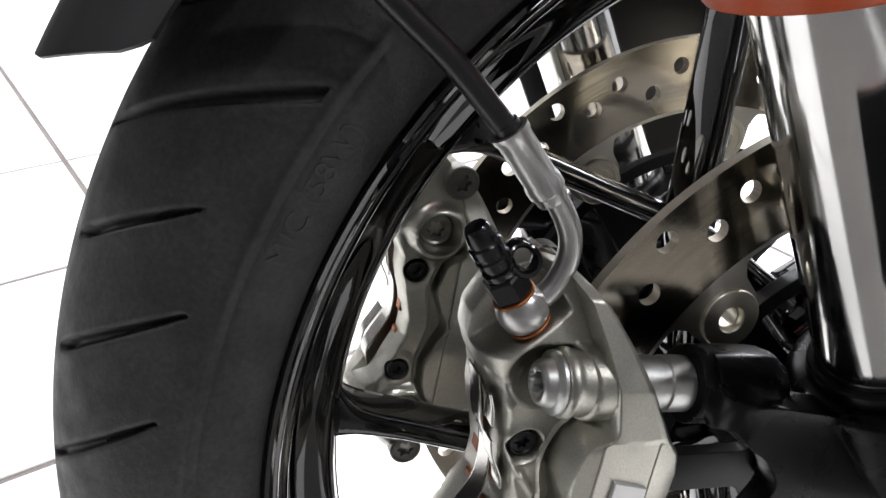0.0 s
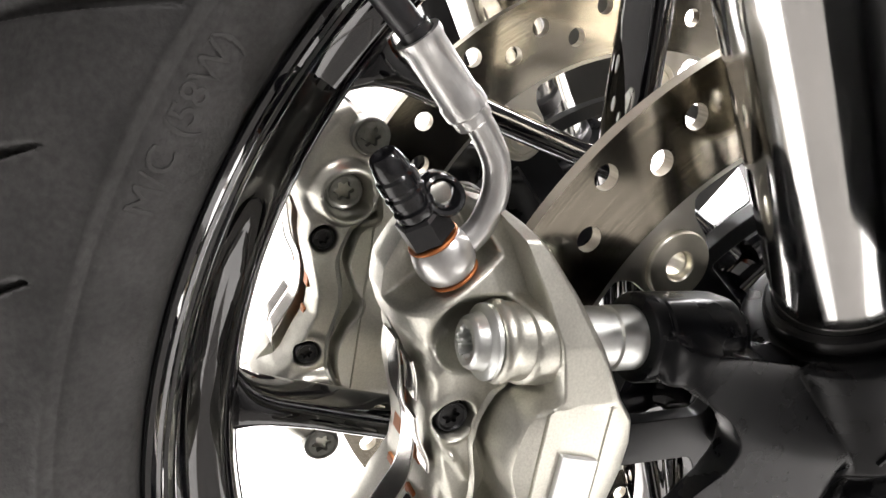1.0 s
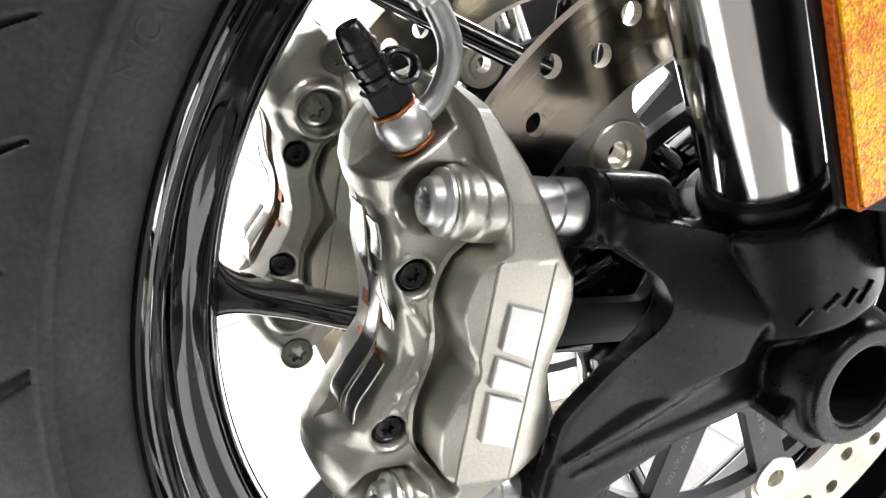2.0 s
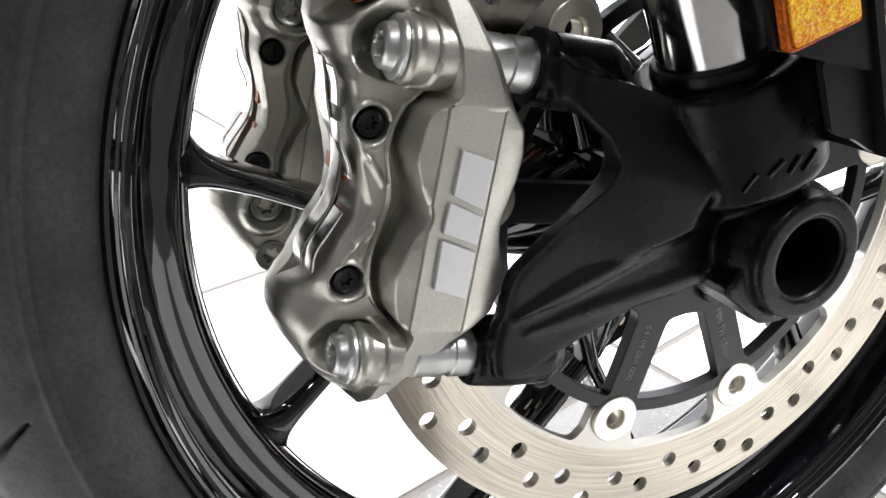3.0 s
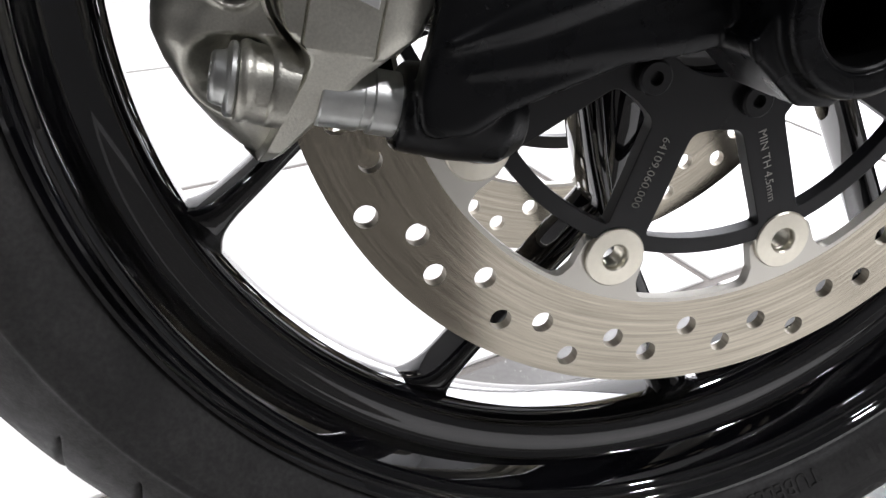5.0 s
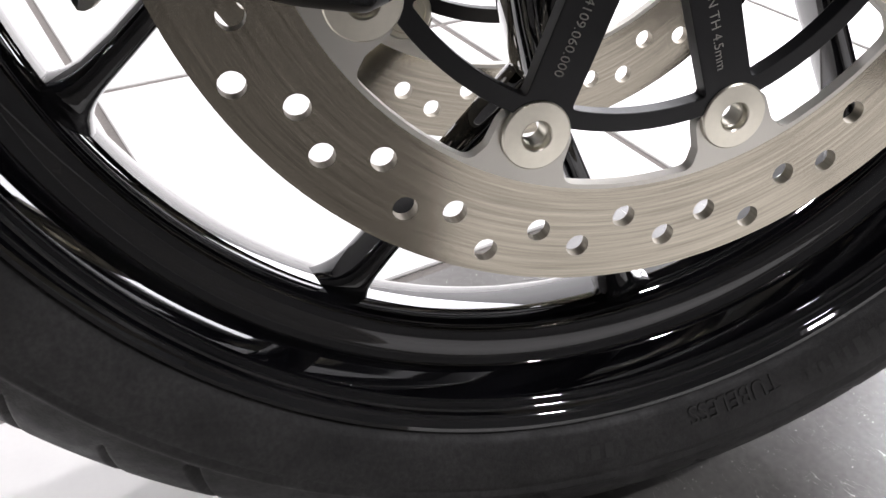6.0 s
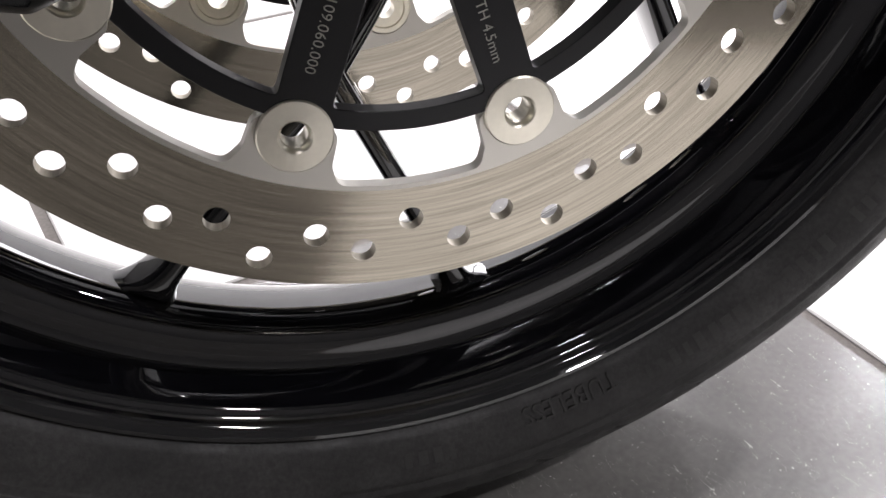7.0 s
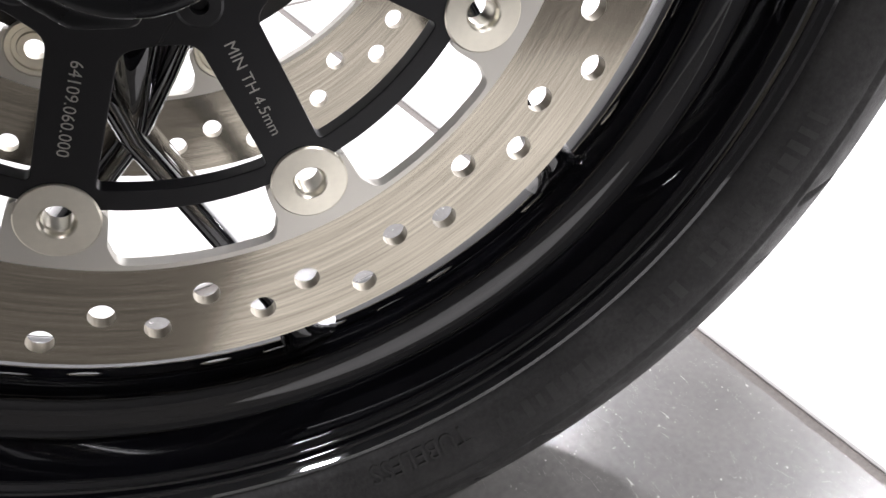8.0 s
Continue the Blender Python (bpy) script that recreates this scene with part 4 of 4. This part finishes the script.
part("union_bolt", bm, TORX, hose, "black hexagon union bolt", 20, bevel=0.0004)
bend = spline([(-0.1580, -0.0815, 0.0985), (-0.1535, -0.0812, 0.1030), (-0.1500, -0.0808, 0.1110), (-0.1500, -0.0805, 0.1195), (-0.1535, -0.0800, 0.1275), (-0.1580, -0.0798, 0.1340)], 7)
part("end_pipe", sweep(bmesh.new(), bend, [0.0039] * len(bend), 20), SLEEVE, hose, "bent bright steel pipe", 60)
ms = axis_to(s0, s1 - s0)
ln = (s1 - s0).length
part("sleeve", turned([(0.0038, 0.0), (0.0050, 0.0), (0.0053, 0.0008), (0.0053, 0.0032), (0.0061, 0.0040), (0.0061, 0.0075), (0.0056, 0.0085), (0.0057, ln - 0.003), (0.0062, ln - 0.002), (0.0062, ln), (0.0047, ln)], 28, ms),
     SLEEVE, hose, "grey crimped sleeve", 30)
part("cuff", sweep(bmesh.new(), [s1 - (s1 - s0) * 0.02, s1 + (s1 - s0) * 0.09], [0.0044, 0.0043], 20), HOSE, hose, "", 40)
nip = part("bleed_nipple", turned([(0.00001, 0.0140), (0.0050, 0.0140), (0.0057, 0.0156), (0.0057, 0.0176), (0.0047, 0.0182), (0.0047, 0.0194), (0.0056, 0.0199), (0.0057, 0.0224), (0.0050, 0.0230), (0.0050, 0.0240),
                                   (0.0057, 0.0246), (0.0056, 0.0276), (0.0049, 0.0284), (0.0050, 0.0292), (0.0041, 0.0336), (0.0036, 0.0343), (0.0026, 0.0344), (0.0022, 0.0330), (0.00001, 0.0328)], 32, mb), SHINYRUBBER, motorcycle, "ribbed black rubber bleed cap", 35)
loop = [BJ + UP * 0.022 + Vector((0.005 + 0.0048 * (1 - math.cos(a)), 0.003 * math.sin(a), 0.0040 * math.sin(a) - 0.001)) for a in [2 * math.pi * k / 20 for k in range(21)]]
part("strap", sweep(bmesh.new(), loop, [(0.0030, 0.0012)] * len(loop), 10, 3.0, side=(0, 1, 0)), SHINYRUBBER, nip, "", 50)

# ---------------------------------------------------------------- fork legs
FA = Vector((-math.sin(TILT_BACK), 0, math.cos(TILT_BACK)))
FX = Vector((math.cos(TILT_BACK), 0, math.sin(TILT_BACK)))
F0 = Vector((-0.0435, -0.098, 0.100))                # a point on the axis of the tube


def cushion(outline, y_front, y_back, r, n=6):
    """A thick plate whose front edge is rounded off all round."""
    bm = bmesh.new()
    count = len(outline)
    area = sum(outline[i - 1][0] * outline[i][1] - outline[i][0] * outline[i - 1][1] for i in range(count))
    turn = 1 if area > 0 else -1
    inward = []
    for i in range(count):
        p, q = Vector(outline[i - 1]), Vector(outline[(i + 1) % count])
        d = (q - p).normalized()
        inward.append((-d.y * turn, d.x * turn))
    rows = [[bm.verts.new((x, y_back, z)) for x, z in outline]]
    for k in range(n + 1):
        a = math.pi / 2 * k / n
        rows.append([bm.verts.new((x + inward[i][0] * r * (1 - math.cos(a)), y_front + r * (1 - math.sin(a)), z + inward[i][1] * r * (1 - math.cos(a)))) for i, (x, z) in enumerate(outline)])
    for p, q in zip(rows, rows[1:]):
        for i in range(count):
            j = (i + 1) % count
            bm.faces.new((p[i], p[j], q[j], q[i]))
    for row in (rows[0], rows[-1]):
        edges = [bm.edges.get((row[i], row[(i + 1) % count])) for i in range(count)]
        bmesh.ops.triangle_fill(bm, use_beauty=True, use_dissolve=False, edges=edges)
    return bm


mf = axis_to(F0, FA)
lug_outline = [(-0.1050, 0.0760), (-0.0960, 0.0690), (-0.0780, 0.0640), (-0.0570, 0.0582), (-0.0100, 0.0500), (0.0120, 0.0400), (0.0140, 0.0100), (-0.0040, -0.0050), (-0.0313, -0.0100), (-0.0935, -0.0370),
               (-0.1040, -0.0440), (-0.1190, -0.0460), (-0.1210, -0.0330), (-0.1190, -0.0200), (-0.1160, -0.0030), (-0.0820, 0.0280), (-0.0785, 0.0365), (-0.0845, 0.0465), (-0.0980, 0.0560), (-0.1060, 0.0575)]
lug = cushion(rounded(lug_outline, [0.008, 0.012, 0.012, 0.010, 0.010, 0.012, 0.012, 0.014, 0.015, 0.020, 0.010, 0.009, 0.009, 0.010, 0.016, 0.014, 0.012, 0.012, 0.010, 0.008], 7), -0.1110, -0.0945, 0.0026)
for v in lug.verts:                                  # thin round the opening, with a set-back upper arm
    if v.co.y > -0.0950 and v.co.z < 0.056:
        v.co.y -= 0.0080 * smooth(-0.040, -0.065, v.co.x)
for v in lug.verts:                                  # the upper arm is set back behind its boss
    v.co.y += 0.0055 * smooth(-0.084, -0.100, v.co.x) * smooth(0.035, 0.050, v.co.z)


def fused(pieces, voxel=0.0008, rounds=3):
    """Melts overlapping solids into one casting with rounded inner corners."""
    bm = bmesh.new()
    for piece in pieces:
        bmesh.ops.recalc_face_normals(piece, faces=piece.faces)
        me = bpy.data.meshes.new("piece")
        piece.to_mesh(me)
        piece.free()
        bm.from_mesh(me)
        bpy.data.meshes.remove(me)
    me = bpy.data.meshes.new("piece")
    bm.to_mesh(me)
    bm.free()
    ob = bpy.data.objects.new("piece", me)
    scene.collection.objects.link(ob)
    mod = ob.modifiers.new("melt", "REMESH")
    mod.mode, mod.voxel_size, mod.adaptivity = "VOXEL", voxel, 0.0
    mod = ob.modifiers.new("soften", "SMOOTH")
    mod.factor, mod.iterations = 0.5, rounds
    out = bpy.data.meshes.new_from_object(ob.evaluated_get(bpy.context.evaluated_depsgraph_get()))
    bm = bmesh.new()
    bm.from_mesh(out)
    bpy.data.objects.remove(ob), bpy.data.meshes.remove(me), bpy.data.meshes.remove(out)
    return bm


pieces = [lug, turned([(0.0224, -0.0330), (0.0300, -0.0330), (0.0322, -0.0338), (0.0332, -0.0350), (0.0334, -0.0375), (0.0336, -0.0480), (0.0340, -0.0700), (0.0340, -0.0770), (0.0334, -0.0788), (0.0318, -0.0796), (0.0285, -0.0815),
                       (0.0250, -0.0900), (0.0200, -0.0980), (0.00001, -0.1000), (0.00001, -0.0610), (0.0224, -0.0610)], 96, mf)]
for v in (BOLT_V, -BOLT_V):
    trim = 0.0014 if v > 0 else 0.0
    pieces.append(turned([(0.00001, 0.0530 + trim), (0.0118 - trim, 0.0530 + trim), (0.0132 - trim, 0.0542 + trim), (0.0136 - trim, 0.0580), (0.0142 - trim, 0.0700), (0.0135 - 2 * trim, 0.0860), (0.0090, 0.0930), (0.00001, 0.0940)], 56, axis_to(cal(0, v, BOLT_Y), CU)))
pieces.append(turned([(0.0172, -0.1336), (0.0240, -0.1336), (0.0254, -0.1322), (0.0260, -0.1280), (0.0282, -0.1200), (0.0296, -0.0880), (0.0172, -0.0880)], 80))
ear = rounded([(-0.0330, -0.0090), (-0.0310, -0.0150), (-0.0120, -0.0290), (0.0050, -0.0290)], 0.003) + [polar(0.0225, a) for a in range(-75, -191, -10)]
pieces.append(plate([ear], -0.1270, -0.0920))
for way, w, h in ((((-0.1140, -0.1100, -0.0190), (-0.0779, -0.1104, -0.0047), (-0.0363, -0.1108, 0.0130), (-0.0250, -0.1110, 0.0180)), 0.0058, 0.0028),
                  (((-0.1090, -0.1098, -0.0262), (-0.0754, -0.1100, -0.0190), (-0.0422, -0.1104, -0.0128), (-0.0215, -0.1110, -0.0060)), 0.0060, 0.0020)):
    rib = spline(way, 6)
    pieces.append(sweep(bmesh.new(), rib, [(w * min(1.0, 0.3 + 0.2 * i, 0.3 + 0.2 * (len(rib) - 1 - i)), h) for i in range(len(rib))], 16, 1.5, side=(0.4, 0, -0.9)))
body = fused(pieces)


def lifted(p):
    """The y of the casting's face, raised until it runs flush into the socket."""
    off, up = (p - F0).dot(FX), (p - F0).dot(FA)
    w = smooth(-0.1015, -0.1085, p.y) * smooth(-0.122, -0.090, up) * smooth(-0.012, -0.020, off) * smooth(0.034, 0.050, math.hypot(p.x, p.z))
    w *= smooth(-0.0025, 0.0020, 0.923 * (p.z + 0.0190) - 0.384 * (p.x + 0.1140))      # only above the long crease
    swell = smooth(-0.088, -0.026, off) * smooth(0.0, 0.030, 0.0583 - 0.255 * (p.x + 0.0588) - p.z)     # the top edge stays straight
    return p.y + (min(p.y, -0.1108 - 0.0098 * swell) - p.y) * w


for v in body.verts:
    v.co.y = lifted(v.co)
for _ in range(3):
    bmesh.ops.smooth_vert(body, verts=body.verts, factor=0.5, use_axis_x=True, use_axis_y=True, use_axis_z=True)
fork = part("fork_leg", body, CASTBLACK, motorcycle, "black cast axle lug with two caliper arms", 60)
bm = turned([(0.00001, 0.0540), (0.0122, 0.0540), (0.0131, 0.0545), (0.0135, 0.0554), (0.0135, 0.0592), (0.0130, 0.0597), (0.0130, 0.0604), (0.0136, 0.0610), (0.0138, 0.0820), (0.0134, 0.0850), (0.0120, 0.0880), (0.0090, 0.0900), (0.00001, 0.0910)], 72)
for v in bm.verts:                                   # a flat pad cast on top of the boss
    if 0.060 < v.co.y < 0.090:
        v.co.z = min(v.co.z, 0.0126)
bmesh.ops.transform(bm, matrix=axis_to(cal(0, BOLT_V, BOLT_Y), CU), verts=bm.verts)
part("caliper_boss", bm, CASTBLACK, fork, "black machined boss ring that takes the caliper bolt", 30)
part("tube", turned([(0.00001, -0.060), (0.0218, -0.060), (0.0220, -0.0590), (0.0220, 0.1300), (0.00001, 0.1300)], 96, mf), CHROME, fork, "chromed fork tube", 30)
part("dust_seal", turned([(0.0221, -0.0400), (0.0254, -0.0400), (0.0254, -0.0318), (0.0248, -0.0292), (0.0238, -0.0284), (0.0221, -0.0282)], 64, mf), PLASTIC, fork, "", 30)
part("slider_tube", turned([(0.0222, 0.122), (0.0260, 0.122), (0.0272, 0.1235), (0.0272, 0.420), (0.0222, 0.420)], 72, mf), CASTBLACK, fork, "black outer tube", 30)
part("axle", turned([(0.0160, -0.1322), (0.0166, -0.1328), (0.0172, -0.1328), (0.0176, -0.1322), (0.0176, -0.0900), (0.0160, -0.0900)], 64), PLASTIC, fork, "hollow axle end in a dark bore", 30)
# black lining and disc stand for the shade inside the hollow axle
part("bore_shade_lining", turned([(0.00001, -0.1000), (0.0159, -0.1000), (0.01595, -0.1300), (0.01605, -0.1300), (0.0161, -0.0900), (0.00001, -0.0900)], 48), BORESHADE, fork, "", 30)
for low, high in (((-0.0321, 0.0267), (-0.0302, 0.0340)), ((-0.0261, 0.0336), (-0.0220, 0.0396)), ((-0.0188, 0.0345), (-0.0154, 0.0410)), ((-0.0128, 0.0351), (-0.0071, 0.0427))):
    ends = []
    for x, z in (low, high):
        off = (Vector((x, 0, z)) - Vector((F0.x, 0, F0.z))).dot(FX)
        ends.append(Vector((x, F0.y - math.sqrt(max(1e-6, 0.0341 ** 2 - off * off)), z)))
    part("raised_mark", sweep(bmesh.new(), ends, [(0.0011, 0.0009)] * 2, 8, 3.0), CASTBLACK, fork, "", 50)
far_fork = copy_thing(fork, MIRROR)
bm = turned([(0.0290, 0.1095), (0.0296, 0.1082), (0.0306, 0.1080), (0.0312, 0.1090), (0.0318, 0.2600), (0.0306, 0.2600), (0.0300, 0.1095)], 72, mf)
for v in bm.verts:
    v.co += FA * (-0.2 * (v.co - F0).dot(FX)) - FX * 0.002
guard = part("fork_guard", bm, ORANGE, motorcycle, "orange plastic fork guard", 40)

# ---------------------------------------------------------------- reflector
MR = Matrix.Translation((-0.0250, -0.1520, 0.0700)) @ Matrix(((FX.x, 0, FA.x), (0, 1, 0), (FX.z, 0, FA.z))).to_4x4() @ Matrix.Translation((-0.0142, 0, 0.0108)) @ Matrix.Diagonal((0.90, 1, 0.905, 1))


def tilted(bm):
    bmesh.ops.transform(bm, matrix=MR, verts=bm.verts)
    return bm


refl = part("side_reflector", tilted(plate([rounded([(-0.0105, 0.0131), (0.0330, -0.0155), (0.0318, 0.0036), (0.0318, 0.100), (-0.0105, 0.100)], [0.0008, 0.001, 0.004, 0.003, 0.003])], 0.0012, 0.0036)), PLASTIC, motorcycle,
            "black reflector bracket", 30, bevel=0.0006)
part("lens", tilted(plate([rounded([(-0.0066, 0.0129), (0.0225, 0.0110), (0.0225, 0.096), (-0.0066, 0.096)], 0.0015)], -0.0040, 0.0010)), AMBER, refl, "amber prismatic lens", 30, bevel=0.0006)
part("rim", tilted(plate([rounded([(-0.0082, 0.0112), (0.0241, 0.0092), (0.0241, 0.098), (-0.0082, 0.098)], 0.002), rounded([(-0.0068, 0.0127), (0.0227, 0.0108), (0.0227, 0.0962), (-0.0068, 0.0962)], 0.0015)], -0.0030, 0.0011)), AMBEREDGE, refl,
     "darker orange moulded edge", 30, bevel=0.0004)
part("stay", tilted(plate([rounded([(0.0120, -0.0020), (0.0340, -0.0125), (0.0345, -0.0515), (0.0318, -0.0500), (0.0224, -0.0390), (0.0160, -0.0345), (0.0125, -0.0300)], 0.002)], 0.0042, 0.0072)), PLASTIC, refl, "", 30, bevel=0.0006)
part("fin", tilted(plate([rounded([(0.0322, 0.098), (0.0364, 0.098), (0.0362, -0.0525), (0.0324, -0.0512)], 0.0012)], -0.0010, 0.0330)), PLASTIC, refl, "", 30, bevel=0.0006)

far_refl = copy_thing(refl, MIRROR)
part("cover", plate([rounded([(-0.0900, 0.2300), (0.0080, 0.2300), (0.0300, 0.1430), (0.0350, 0.0980), (0.0020, 0.0700), (-0.0300, 0.0715)], 0.004)], -0.1145, -0.1120), PLASTIC, far_refl, "black plastic cover", 30, bevel=0.0006)
far_guard = copy_thing(guard, MIRROR)

# ---------------------------------------------------------------- mudguard over the tyre
bm = bmesh.new()
section = [(-0.075, 0.324, 146.5), (-0.070, 0.3255, 147.2), (-0.058, 0.3285, 148.3), (-0.040, 0.3335, 149.5), (-0.022, 0.3410, 151.0), (-0.010, 0.3460, 152.0), (0.0, 0.3480, 152.3),
           (0.010, 0.3475, 152.2), (0.022, 0.3440, 151.4), (0.040, 0.3380, 150.0), (0.058, 0.3310, 148.5), (0.075, 0.3250, 146.5)]
prev = None
for k in range(61):
    row = []
    for thick in (0.0, -0.0012):
        line = []
        for y, r, end in section:
            a = radians(end + (56 - end) * k / 60)
            line.append(bm.verts.new(((r + thick) * math.cos(a), YC + y * (1 + thick * 6), (r + thick) * math.sin(a))))
        row.append(line)
    if prev:
        for i in range(len(section) - 1):
            bm.faces.new((prev[0][i], prev[0][i + 1], row[0][i + 1], row[0][i]))
            bm.faces.new((prev[1][i], row[1][i], row[1][i + 1], prev[1][i + 1]))
        for i in (0, len(section) - 1):
            bm.faces.new((prev[0][i], row[0][i], row[1][i], prev[1][i]))
    if k in (0, 60):
        for i in range(len(section) - 1):
            bm.faces.new((row[0][i], row[0][i + 1], row[1][i + 1], row[1][i]))
    prev = row
part("front_mudguard", bm, MATTBLACK, motorcycle, "matt black plastic front mudguard", 50)

# ---------------------------------------------------------------- floor tiles
white, grey = tile_mesh("tile", TILE), tile_mesh("tile", GREYTILE)
rest = []
for i in range(-26, 27):
    for j in range(-26, 27):
        c = E1 * (-0.102 + PITCH * (i + 0.5)) + E2 * (-0.229 + PITCH * (j + 0.5))
        if not (x0 - 0.24 < c.x < x1 + 0.24 and y0 - 0.24 < c.y < y1 + 0.24):
            continue
        if -6 <= i <= 6 and -6 <= j <= 12:
            # tile (0, 0) is grey; other grey ones are added to darken the disc's reflections
            ob = new("tile", grey if (i, j) == (0, 0) or j < (-1 if i < 0 else -2) or (i < 0 and j < 0) else white)
            ob.parent = floor
            ob.matrix_basis = Matrix.Translation(c) @ pose(0, 0, 0, 0, 0, GRID)
        else:
            rest.append(c)
s = (PITCH - JOINT) / 2
verts, faces = [], []
for c in rest:
    b = len(verts)
    verts += [tuple(c + E1 * (s * p) + E2 * (s * q)) for p, q in ((-1, -1), (1, -1), (1, 1), (-1, 1))]
    verts += [tuple(Vector(v) - Vector((0, 0, 0.003))) for v in verts[b:b + 4]]
    faces += [(b, b + 1, b + 2, b + 3)] + [(b + p, b + 4 + p, b + 4 + (p + 1) % 4, b + (p + 1) % 4) for p in range(4)]
me = bpy.data.meshes.new("tiles")
me.from_pydata(verts, [], faces)
me.materials.append(TILE)
tagged(hang(new("tiles", me), floor), "more of the same polished white tiles", kind="stuff")
